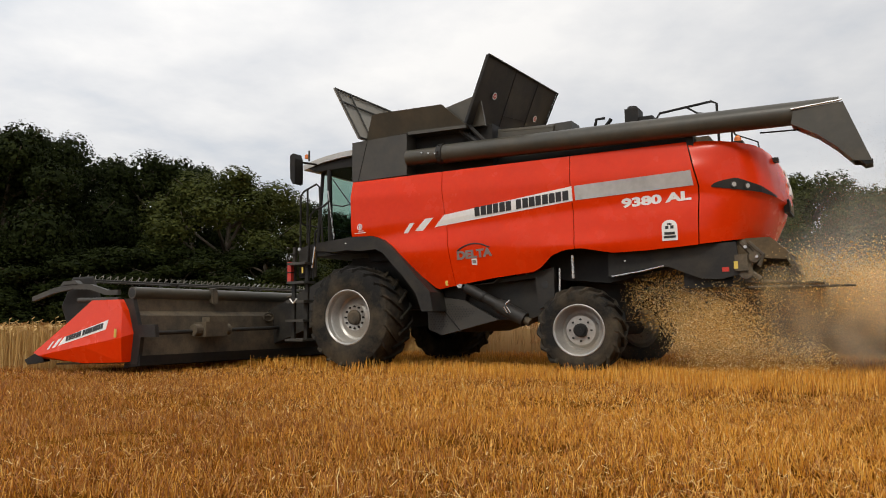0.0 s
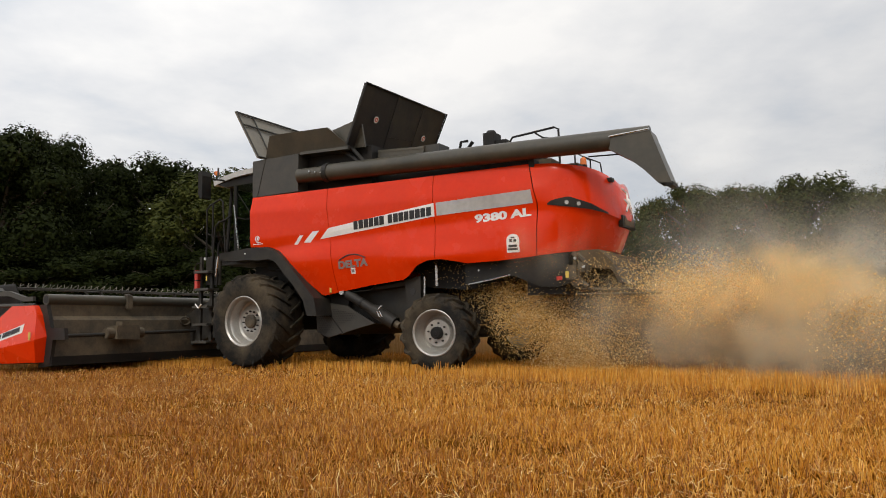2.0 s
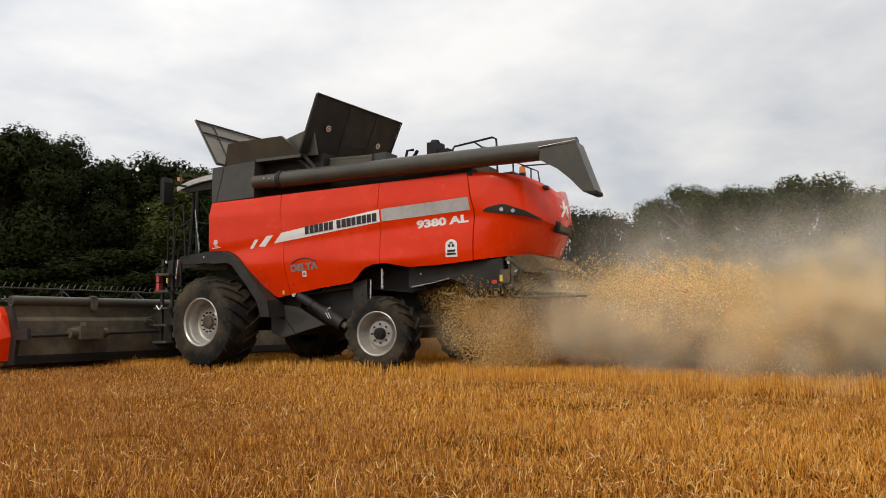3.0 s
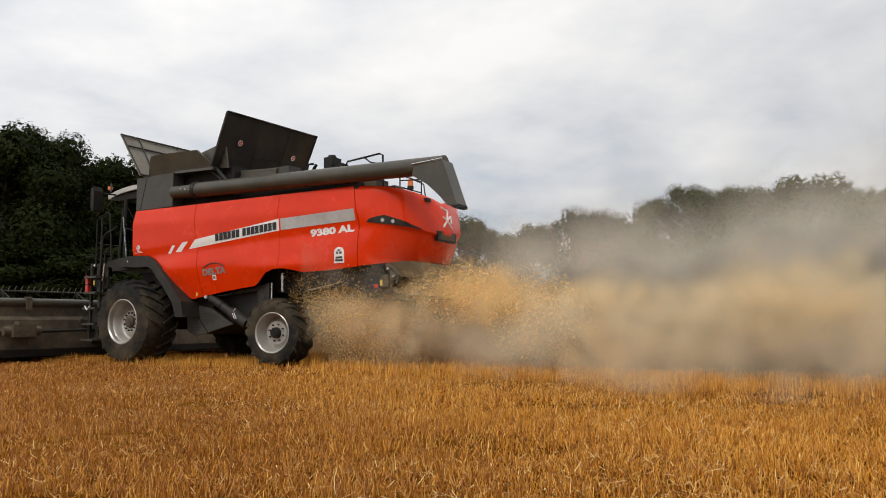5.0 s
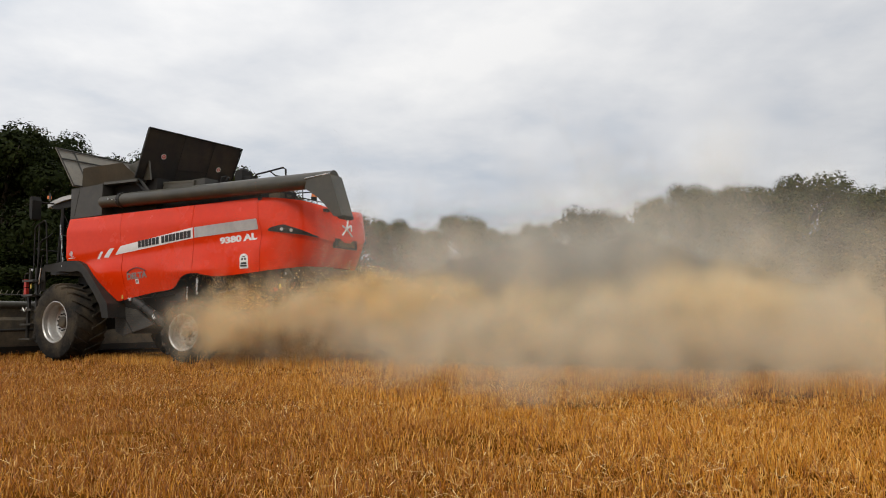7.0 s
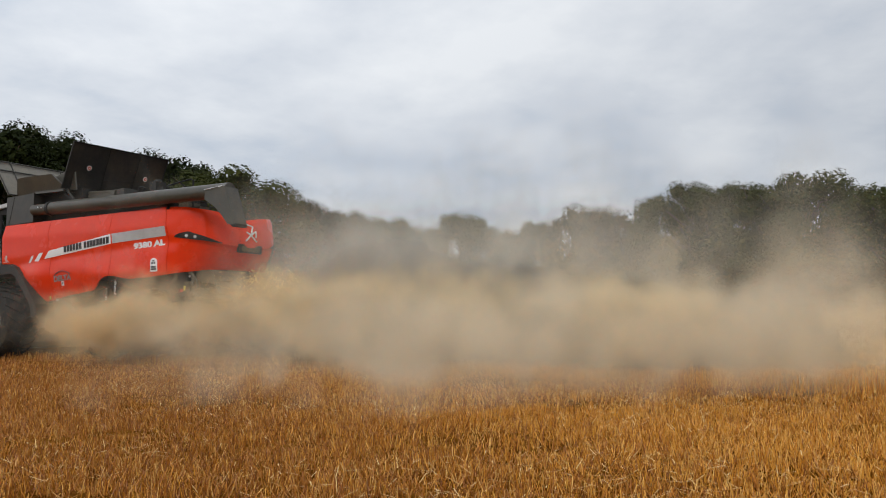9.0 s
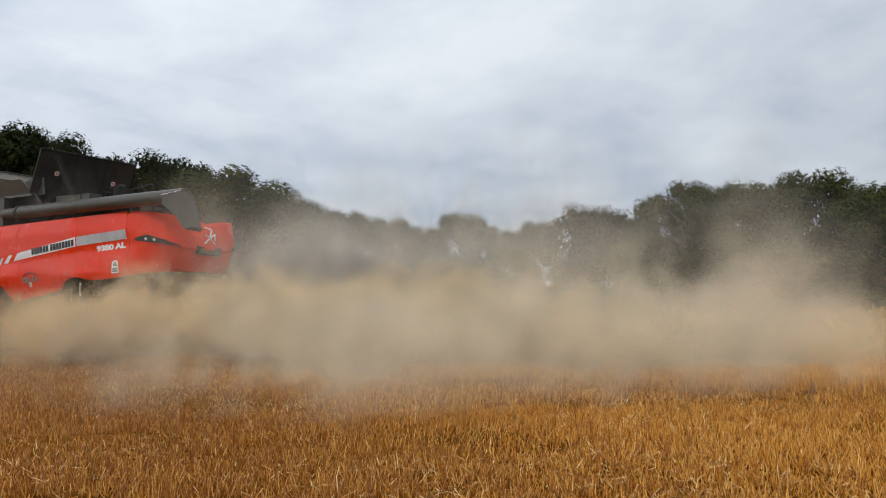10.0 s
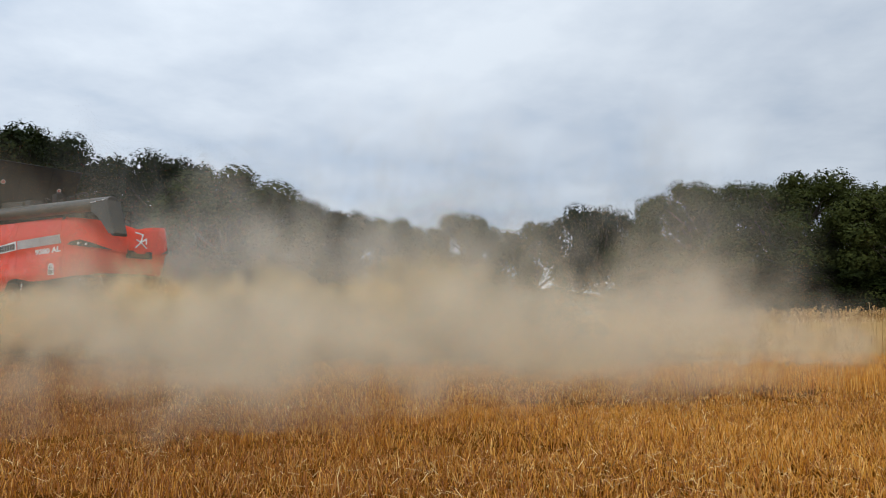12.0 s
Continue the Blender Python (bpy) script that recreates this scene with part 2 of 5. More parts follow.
# ---- standing wheat ----
def wheat_block(rng, n, s0, s1, a0, a1, height=0.80):
    """Wheat between two lines beside the harvester's way (local: along ahead, side to the far side), with drooping ears."""
    side, along = rng.uniform(s0, s1, n), rng.uniform(a0, a1, n)
    x, y = along * -0.8622 + side * 0.5066, along * 0.5066 + side * 0.8622
    h = height * rng.normal(1, 0.07, n)
    lean = rng.normal(0, 0.06, (n, 2))
    b = np.stack([x, y, SLOPE_X * x + SLOPE_Y * y], -1)
    v1, f1 = stalks(b, h, lean, np.full(n, 0.010), rng)
    tip = b + np.concatenate([lean, h[:, None]], 1)
    d = rng.normal(0, 0.05, (n, 2)) + lean * 0.3
    v2, f2 = stalks(tip, rng.uniform(-0.06, 0.05, n), d, np.full(n, 0.030), rng)
    k = n // 2
    v3, f3 = stalks(b[:k] + [0, 0, 0.25], rng.uniform(0.05, 0.3, k), rng.normal(0, 0.1, (k, 2)), np.full(k, 0.014), rng)
    return np.concatenate([v1, v2, v3]), np.concatenate([f1, f2 + len(v1), f3 + len(v1) + len(v2)])


def build_wheat():
    rng = np.random.default_rng(8)
    v1, f1 = wheat_block(rng, 15000, 3.95, 5.2, -32, 34)
    v2, f2 = wheat_block(rng, 4500, 5.2, 18, -34, 40, 0.82)
    ob = new("standing_wheat", mesh_np("standing_wheat", np.concatenate([v1, v2]), np.concatenate([f1, f2 + len(v1)]), WHEAT))
    ob.location = (START.x, START.y, ground_z(START.x, START.y))
    tagged(ob, "ripe pale-gold wheat still standing beside the cut strip", "wheat", kind="stuff")
    # the dense body of the crop below the ears
    a = np.arange(-34, 40.5, 0.5)
    s = np.concatenate([[4.15, 4.2], np.arange(4.6, 24.5, 0.6)])
    ga, gs = np.meshgrid(a, s)
    x, y = ga * -0.8622 + gs * 0.5066, ga * 0.5066 + gs * 0.8622
    z = SLOPE_X * x + SLOPE_Y * y + np.where(gs < 4.17, 0.0, 0.62) + rng.normal(0, 0.03, ga.shape)
    w = len(a)
    i = (np.arange(len(s) - 1)[:, None] * w + np.arange(w - 1)[None]).reshape(-1, 1)
    ob = new("wheat_mass", mesh_np("wheat_mass", np.stack([x, y, z], -1).reshape(-1, 3), i + np.array([[0, 1, w + 1, w]]), WHEAT, True))
    ob.location = (START.x, START.y, ground_z(START.x, START.y))
    tagged(ob, "dense straw-coloured body of the standing wheat", "wheat", kind="stuff")


build_wheat()


# ---- trees ----
def tube_np(p, q, r0, r1, k=7):
    p, q = np.array(p, float), np.array(q, float)
    d = q - p
    d /= np.linalg.norm(d)
    u = np.cross(d, [0.3, 0.9, 0.1]); u /= np.linalg.norm(u)
    w = np.cross(d, u)
    a = np.arange(k) * 2 * math.pi / k
    ring = np.cos(a)[:, None] * u + np.sin(a)[:, None] * w
    v = np.concatenate([p + ring * r0, q + ring * r1])
    i = np.arange(k)
    return v, np.stack([i, (i + 1) % k, (i + 1) % k + k, i + k], -1)


def tree_meshes(seed, leaves, leaf, low, mat, shape=1.0, inner=0.68):
    """A crown of unit height 1 and half-width about 0.45: lumps of leaves on limbs. low: where the crown begins."""
    rng = np.random.default_rng(seed)
    lumps = []
    bits = [tube_np((0, 0, -0.03), (0.01, 0, low + 0.12), 0.028, 0.020), tube_np((0.01, 0, low + 0.12), (0.0, 0.02, 0.8), 0.020, 0.006)]
    for i in range(26):
        h = low + (0.96 - low) * ((i + 0.5) / 26) ** 0.85
        out = 0.40 * shape * math.sin(math.pi * min(0.93, 0.22 + 0.74 * (h - low) / (1 - low))) * rng.uniform(0.55, 1.08)
        a = i * 2.4 + rng.uniform(-0.4, 0.4)
        c = np.array([out * math.cos(a), out * math.sin(a), h])
        r = rng.uniform(0.10, 0.17) * (1.1 - 0.35 * (h - low) / (1 - low))
        c[2] = min(c[2], 1.0 - 0.75 * r)
        lumps.append((c, r))
        z0 = max(low * 0.7, h - rng.uniform(0.12, 0.26))
        bits.append(tube_np((0.005, 0.005, z0), c, 0.011, 0.003, 5))
        e = c + rng.normal(0, 0.07, 3)
        bits.append(tube_np((c * 0.6 + np.array([0, 0, z0]) * 0.4), e, 0.005, 0.002, 4))
    weights = np.array([r ** 2 for _, r in lumps])
    pick = rng.choice(len(lumps), leaves, p=weights / weights.sum())
    cs, rs = np.array([c for c, _ in lumps])[pick], np.array([r for _, r in lumps])[pick]
    d = rng.normal(0, 1, (leaves, 3)); d /= np.linalg.norm(d, axis=1)[:, None]
    wob = 1 + 0.15 * np.sin(d[:, 0] * 7 + cs[:, 0] * 40) * np.sin(d[:, 1] * 6 + cs[:, 1] * 50) + rng.normal(0, 0.07, leaves)
    p = cs + d * (rs * wob * rng.uniform(0.72, 1.03, leaves) ** 0.5)[:, None] * [1, 1, 0.82]
    nrm = d * 0.75 + rng.normal(0, 0.34, (leaves, 3)) + [0, 0, 0.35]
    nrm /= np.linalg.norm(nrm, axis=1)[:, None]
    u = np.cross(nrm, rng.normal(0, 1, (leaves, 3))); u /= np.linalg.norm(u, axis=1)[:, None]
    w = np.cross(nrm, u)
    s = leaf * rng.uniform(0.6, 1.3, leaves)[:, None]
    v = np.stack([p - u * s, p + w * s * 0.55 - nrm * s * 0.12, p + u * s, p - w * s * 0.55 - nrm * s * 0.12], 1).reshape(-1, 3)
    f = np.arange(leaves * 4).reshape(-1, 4)
    # the leaves deep inside each lump
    core = []
    for c, r in lumps:
        k = 150
        d = rng.normal(0, 1, (k, 3)); d /= np.linalg.norm(d, axis=1)[:, None]
        q = c + d * (r * inner * 1.15 * rng.uniform(0, 1, (k, 1)) ** 0.4) * [1, 1, 0.82]
        u = rng.normal(0, 1, (k, 3)); u /= np.linalg.norm(u, axis=1)[:, None]
        w = np.cross(u, d); w /= np.linalg.norm(w, axis=1)[:, None]
        t = leaf * 2.0 * rng.uniform(0.7, 1.3, (k, 1))
        core.append((np.stack([q - u * t, q + w * t * 0.6, q + u * t, q - w * t * 0.6], 1).reshape(-1, 3), np.arange(k * 4).reshape(-1, 4)))
    v, f = joined([(v, f)] + core)
    bv, bf = joined(bits)
    return mesh_np("trunk", bv, bf, BARK, True), mesh_np("crown", v, f, mat)


def plant(kind, name, x, y, high, wide, turn, label, group):
    e = new(name)
    e.matrix_basis = pose(x, y, ground_z(x, y) if math.hypot(x, y) < 130 else ground_z(x, y) * 130 / math.hypot(x, y), 0, 0, turn)
    for part_name, me in zip(("trunk", "crown"), kind):
        o = new(part_name, me)
        o.parent = e
        o.scale = (wide, wide, high)
    return tagged(e, label, "tree", group)


def at_px(px, depth):
    """x for a tree at that depth along a bearing given in the picture's width."""
    return (px - 784) / 1300 * depth


def build_trees():
    # kinds 0 and 1 carry shade in their leaf colour, kind 2 sunlight
    full = [tree_meshes(11, 24000, 0.0088, 0.10, LEAF_SHADED), tree_meshes(12, 24000, 0.0088, 0.14, LEAF_SHADED), tree_meshes(13, 26000, 0.0090, 0.08, LEAF_LIT_HAZY, 1.1)]
    airy = tree_meshes(17, 24000, 0.0090, 0.16, LEAF_LIT_HAZY, 1.0, 0.55)
    bush = tree_meshes(15, 13000, 0.0115, 0.02, LEAF_SHADED, 1.2)
    thin = tree_meshes(14, 7000, 0.013, 0.38, LEAF_SHADED, 0.9, 0.35)
    dark, far = "broadleaved tree at the wood's edge, shade in its dark leaf colour", "broadleaved tree in a distant row, haze in its leaf colour"
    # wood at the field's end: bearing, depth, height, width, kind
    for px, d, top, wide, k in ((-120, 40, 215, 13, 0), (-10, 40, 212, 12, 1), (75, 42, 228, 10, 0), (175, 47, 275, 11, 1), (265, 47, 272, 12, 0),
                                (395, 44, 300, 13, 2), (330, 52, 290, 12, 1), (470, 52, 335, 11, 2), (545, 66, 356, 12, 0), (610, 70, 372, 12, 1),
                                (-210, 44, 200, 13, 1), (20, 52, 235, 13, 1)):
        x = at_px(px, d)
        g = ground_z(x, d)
        plant(full[k], "tree", x, d, 0.76 + (607 - top) / 1300 * d - g, wide, px * 7 % 360, dark if k < 2 else "bushy green tree with a rounded crown, sunlight in its leaf colour", "trees of the wood")
    # the far row's haze is partly painted: it takes the paler leaf copy
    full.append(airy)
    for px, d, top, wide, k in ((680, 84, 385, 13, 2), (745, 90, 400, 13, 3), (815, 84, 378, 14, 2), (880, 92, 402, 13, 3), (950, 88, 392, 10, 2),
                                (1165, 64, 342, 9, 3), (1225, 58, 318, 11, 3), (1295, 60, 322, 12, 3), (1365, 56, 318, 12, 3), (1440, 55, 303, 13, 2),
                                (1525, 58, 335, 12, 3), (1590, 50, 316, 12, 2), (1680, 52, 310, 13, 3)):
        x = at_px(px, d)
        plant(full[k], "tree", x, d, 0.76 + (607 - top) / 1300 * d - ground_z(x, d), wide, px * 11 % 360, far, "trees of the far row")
    for px, d, top, wide in ((1025, 74, 362, 10), (1065, 72, 366, 10), (1090, 74, 372, 9)):
        x = at_px(px, d)
        plant(thin, "tree", x, d, 0.76 + (607 - top) / 1300 * d - ground_z(x, d), wide, px, "slender tree with bare lower trunk and light crown", "trees of the far row")
    for i in range(24):
        px = -160 + i * 78
        d = (36 + i * 0.6) if px < 480 else (70 if px < 1100 else 50)
        x = at_px(px, d)
        h = 5.0 if px < 480 else 4.2
        if 990 < px < 1130:
            h = 3.4
        plant(bush, "bush", x, d, h, 8.5, i * 77 % 360, "dense green hedge bush under the trees", "hedge under the trees")["category"] = "bush"


build_trees()

# ---- materials of the harvester ----
DUST_TAN = (0.34, 0.25, 0.14)
RED = material("red_paint", [(0.67, 0.028, 0.001), (0.74, 0.036, 0.002)], 1.5, 0.24, coat=0.18, spec=0.2, spots=((0.64, 0.07, 0.012), 0.18))
DARK = material("dark_grey_panel", [(0.012, 0.0115, 0.0105), (0.022, 0.021, 0.019)], 3.0, 0.55, bump=0.05, spec=0.35, spots=(DUST_TAN, 0.10))
BOXGREY = material("grey_panel", [(0.036, 0.035, 0.031), (0.048, 0.046, 0.040)], 2.0, 0.5, spots=(DUST_TAN, 0.10))
TUBE = material("olive_grey_paint", [(0.046, 0.043, 0.033), (0.062, 0.057, 0.044)], 2.0, 0.38, spots=(DUST_TAN, 0.15))
BLACK = material("black_steel", [(0.006, 0.006, 0.006), (0.012, 0.0115, 0.011)], 4.0, 0.6, spec=0.3, spots=(DUST_TAN, 0.05))
GRIMY = material("dusty_steel", [(0.035, 0.029, 0.021), (0.085, 0.066, 0.043)], 5.0, 0.75, bump=0.3, spots=(DUST_TAN, 0.40))
TANSHEET = material("dust_covered_sheet", [(0.075, 0.050, 0.025), (0.15, 0.105, 0.054)], 3.0, 0.85, bump=0.1)
LINING = material("pale_canvas", [(0.20, 0.19, 0.165), (0.28, 0.265, 0.23)], 3.0, 0.8, spots=(DUST_TAN, 0.3))
RUBBER = material("tyre_rubber", [(0.009, 0.0088, 0.0085), (0.018, 0.017, 0.015)], 6.0, 0.8, bump=0.15, spec=0.2, spots=(DUST_TAN, 0.28))
SILVER = material("silver_rim_paint", [(0.36, 0.35, 0.33), (0.50, 0.49, 0.46)], 4.0, 0.36, metal=0.5, spots=(DUST_TAN, 0.45))
WHITE = material("white_decal", [(0.74, 0.73, 0.70), (0.84, 0.83, 0.80)], 3.0, 0.4)
FOIL = material("silver_decal", [(0.42, 0.41, 0.39), (0.58, 0.57, 0.55)], 1.5, 0.35, metal=0.4)
INK = material("black_lettering", [(0.012, 0.012, 0.012), (0.020, 0.020, 0.020)], 5.0, 0.5)
INKGREY = material("grey_lettering", [(0.20, 0.15, 0.13), (0.28, 0.22, 0.20)], 5.0, 0.5)
ROOFGREY = material("pale_grey_roof", [(0.42, 0.42, 0.41), (0.54, 0.54, 0.52)], 2.0, 0.45, spots=(DUST_TAN, 0.2))
CHROME = material("bright_steel", [(0.55, 0.54, 0.52), (0.70, 0.69, 0.67)], 4.0, 0.25, metal=1.0)
AMBER = material("amber_lens", [(0.70, 0.16, 0.03), (0.80, 0.22, 0.04)], 4.0, 0.25, spec=0.6)
REDLENS = material("red_lens", [(0.45, 0.03, 0.02), (0.60, 0.05, 0.03)], 4.0, 0.3)
YELLOW = material("yellow_paint", [(0.62, 0.45, 0.08), (0.75, 0.55, 0.10)], 4.0, 0.5)


def glass_material():
    ma = bpy.data.materials.new("tinted_cab_glass")
    ma.use_nodes = True
    b = ma.node_tree.nodes["Principled BSDF"]
    b.inputs["Base Color"].default_value = (0.50, 0.62, 0.56, 1)
    b.inputs["Roughness"].default_value = 0.03
    b.inputs["Transmission Weight"].default_value = 1.0
    b.inputs["IOR"].default_value = 1.05
    return ma


GLASS = glass_material()


# ---- modelling helpers ----
def part(name, bm, mat, parent, label="", smooth=False, bevel=0.0):
    """Links a bmesh as one mesh object under a thing or a part."""
    if bevel:
        es = [e for e in bm.edges if len(e.link_faces) == 2 and e.calc_face_angle(0) > 0.5]
        bmesh.ops.bevel(bm, geom=es, offset=bevel, segments=2, profile=0.6, affect="EDGES", clamp_overlap=True)
    bmesh.ops.recalc_face_normals(bm, faces=bm.faces)
    me = bpy.data.meshes.new(name)
    for f in bm.faces:
        f.smooth = smooth
    bm.to_mesh(me)
    bm.free()
    me.materials.append(mat)
    if smooth:
        me.set_sharp_from_angle(angle=radians(38))
    ob = new(name, me)
    ob.parent = parent
    return tagged(ob, label)


def box(x0, x1, y0, y1, z0, z1, bm=None):
    bm = bm or bmesh.new()
    c = [bm.verts.new((x, y, z)) for x in (x0, x1) for y in (y0, y1) for z in (z0, z1)]
    for q in ((0, 1, 3, 2), (4, 6, 7, 5), (0, 4, 5, 1), (2, 3, 7, 6), (0, 2, 6, 4), (1, 5, 7, 3)):
        bm.faces.new([c[i] for i in q])
    return bm


def slab(pts, y0, y1, bm=None):
    """A plate cut to the outline pts (x, z), from y0 to y1; y may be a pair of functions of x and z."""
    bm = bm or bmesh.new()
    fy = [(y if callable(y) else (lambda x, z, y=y: y)) for y in (y0, y1)]
    a = [bm.verts.new((x, fy[0](x, z), z)) for x, z in pts]
    b = [bm.verts.new((x, fy[1](x, z), z)) for x, z in pts]
    bm.faces.new(a)
    bm.faces.new(b[::-1])
    k = len(pts)
    for i in range(k):
        bm.faces.new((a[i], b[i], b[(i + 1) % k], a[(i + 1) % k]))
    return bm


def pipe(pts, r, k=10, bm=None, caps=True):
    """A round bar along the points; r may be one radius or one for each point."""
    bm = bm or bmesh.new()
    pts = [Vector(p) for p in pts]
    rs = r if isinstance(r, (list, tuple)) else [r] * len(pts)
    rings = []
    side = None
    for i, p in enumerate(pts):
        d = (pts[min(i + 1, len(pts) - 1)] - pts[max(i - 1, 0)]).normalized()
        if side is None:
            side = d.cross(Vector((0.31, 0.17, 0.93))).normalized()
        side = (side - d * side.dot(d)).normalized()
        up = d.cross(side)
        rings.append([bm.verts.new(p + (side * math.cos(a) + up * math.sin(a)) * rs[i]) for a in [j * 2 * math.pi / k for j in range(k)]])
    for a, b in zip(rings, rings[1:]):
        for j in range(k):
            bm.faces.new((a[j], a[(j + 1) % k], b[(j + 1) % k], b[j]))
    if caps:
        bm.faces.new(rings[0][::-1])
        bm.faces.new(rings[-1])
    return bm


def lathe(profile, k=48, bm=None):
    """Turned about the y axis: profile of (radius, y)."""
    bm = bm or bmesh.new()
    rings = []
    for r, y in profile:
        if r < 1e-4:
            rings.append([bm.verts.new((0, y, 0))])
        else:
            rings.append([bm.verts.new((r * math.cos(a), y, r * math.sin(a))) for a in [j * 2 * math.pi / k for j in range(k)]])
    for a, b in zip(rings, rings[1:]):
        for j in range(k):
            q = [a[j % len(a)], a[(j + 1) % len(a)], b[(j + 1) % len(b)], b[j % len(b)]]
            q = list(dict.fromkeys(q))
            if len(q) > 2:
                bm.faces.new(q)
    return bm


def grid(fn, nu, nv, thick, bm=None):
    """A bent sheet fn(u, v) for u, v in 0..1, given a thickness along its normal's other side."""
    bm = bm or bmesh.new()
    vs = [[bm.verts.new(fn(i / nu, j / nv)) for j in range(nv + 1)] for i in range(nu + 1)]
    fs = [bm.faces.new((vs[i][j], vs[i + 1][j], vs[i + 1][j + 1], vs[i][j + 1])) for i in range(nu) for j in range(nv)]
    if thick:
        bmesh.ops.recalc_face_normals(bm, faces=fs)
        bmesh.ops.solidify(bm, geom=fs, thickness=thick)
    return bm


def spot(at, axis, r, h, k=14, bm=None):
    """A short round boss at a place, along an axis."""
    a = Vector(axis).normalized()
    return pipe([Vector(at), Vector(at) + a * h], r, k, bm)


# ---- the harvester: x ahead, y to its left, z up; origin below the front axle ----
OUT_X = [-6.3, -5.77, -5.11, -4.59, -4.39, -4.14, -3.88, -3.66, -3.5, -3.38, -2.68, -1.96, -1.66, -1.11, -0.83, -0.62, -0.5, -0.06, 0.1]
OUT_Z = [1.83, 1.78, 1.74, 1.73, 1.77, 1.82, 1.81, 1.74, 1.60, 1.52, 1.45, 1.35, 1.30, 1.79, 2.08, 2.21, 2.25, 2.27, 2.27]


def bottom(x):
    return float(np.interp(x, OUT_X, OUT_Z))


def side_y(x, z):
    y = min(1.63, 1.62 + 0.045 * x)
    y -= 0.07 * max(0, (z - 2.72) / 0.5) ** 2
    y -= 0.11 * max(0, (2.0 - z) / 0.6) ** 1.6
    y += 0.050 * math.exp(-((x + 1.35) / 0.45) ** 2 - ((z - 1.93) / 0.26) ** 2)
    y += 0.060 * math.exp(-((x + 4.1) / 0.75) ** 2 - ((z - 1.86) / 0.13) ** 2)
    y -= 0.034 * math.exp(-((z - 2.32 + 0.05 * (x + 3)) / 0.13) ** 2)
    y += 0.018 * math.exp(-((z - 2.88 - 0.02 * (x + 3)) / 0.10) ** 2)
    return y


def seam(k, z):
    f = (z - 1.8) / 1.43
    return (-0.055 + 0.025 * f, -1.95 + 0.15 * f, -4.04 + 0.07 * f, float(np.interp(z, [1.78, 2.59, 3.23], [-5.77, -5.80, -5.66])))[k]


def hood(s, v, out=0.0):
    """The rear hood's skin: s from the left seam round the rear to the right one, v from below upwards."""
    q = min(s, 1 - s) * 2
    px = float(np.interp(q, [0, 0.14, 0.30, 0.42, 0.55, 0.68, 0.84, 1], [-5.80, -6.04, -6.33, -6.56, -6.69, -6.78, -6.84, -6.86]))
    py = float(np.interp(q, [0, 0.14, 0.30, 0.42, 0.55, 0.68, 0.84, 1], [1.358, 1.325, 1.21, 1.03, 0.80, 0.50, 0.23, 0]))
    low = 1.785 + 0.10 * min(1, q * 1.8)
    mid = 2.58 - 0.20 * min(1, q * 1.35)
    top = 3.23 - 0.24 * q ** 1.2
    if v < 0.5:
        f = v * 2
        z = low + (mid - low) * f
        tuck = (0.055 + 0.20 * (1 - f) ** 1.3) * min(1, q * 2.4)
    else:
        f = (v - 0.5) * 2
        z = mid + (top - mid) * f
        tuck = 0.012 * min(1, q * 8) + 0.12 * min(1, q * 1.4) * f ** 1.5
        if f > 0.9:
            tuck += (f - 0.9) * 0.25
    near = max(0.0, 1 - q / 0.2)
    px += (seam(3, z) - 0.012 + 5.80) * near
    py += (side_y(seam(3, z), z) - 1.358) * near
    n = Vector((px + 5.3, py, 0)).normalized()
    p = Vector((px, py, z)) - n * (tuck - out)
    if s > 0.5:
        p.y = -p.y
    return p


def decal(name, corners, mat, parent, label="", lift=0.006, n=10):
    """A sticker on the left flank: corners (x, z) of its front-low, rear-low, rear-high and front-high end."""
    (ax, az), (bx, bz), (cx, cz), (dx, dz) = corners

    def fn(u, v):
        x = (ax + (bx - ax) * u) * (1 - v) + (dx + (cx - dx) * u) * v
        z = (az + (bz - az) * u) * (1 - v) + (dz + (cz - dz) * u) * v
        return x, side_y(x, z) + lift, z
    return part(name, grid(fn, n, 2, 0.003), mat, parent, label)


def lettering(name, body, x, z, size, width, tilt, mat, parent, label, y=None, squash=1.0):
    """Raised flat letters on the left flank, running from x towards the rear."""
    cu = bpy.data.curves.new(name, "FONT")
    cu.body, cu.size, cu.extrude, cu.offset = body, size, 0.002, 0.009
    tmp = new(name + "_outline", cu)
    bpy.context.view_layer.update()
    me = bpy.data.meshes.new_from_object(tmp)
    bpy.data.objects.remove(tmp)
    wide = max(v.co.x for v in me.vertices)
    for v in me.vertices:
        u = v.co.x / wide * width
        xx, zz = x - u, z + v.co.y * squash + u * tilt
        v.co = (xx, side_y(xx, zz) + 0.008 + v.co.z, zz)
    me.materials.clear()
    me.materials.append(mat)
    me.name = name
    ob = new(name, me)
    ob.parent = parent
    return tagged(ob, label)


def bars(parent, x0, x1, z0, z1, rise, words, mat, ys):
    """Plain upright bars that stand in for a maker's name; ys: the surface they lie on, as a function of x and z."""
    total = sum(words) + 0.6 * (len(words) - 1)
    step = (x1 - x0) / total
    at = x0
    for w in words:
        for i in range(w):
            a, b = at + step * 0.05, at + step * (0.90 if i % 3 else 0.84)
            f = lambda x: rise * (x - x0) / (x1 - x0)
            pts = [(a, z0 + f(a)), (b, z0 + f(b)), (b, z1 + f(b)), (a, z1 + f(a))]
            part("name_bar", slab(pts, (lambda x, z: ys(x, z) + 0.006), (lambda x, z: ys(x, z) + 0.011)), mat, parent)
            at += step
        at += step * 0.6


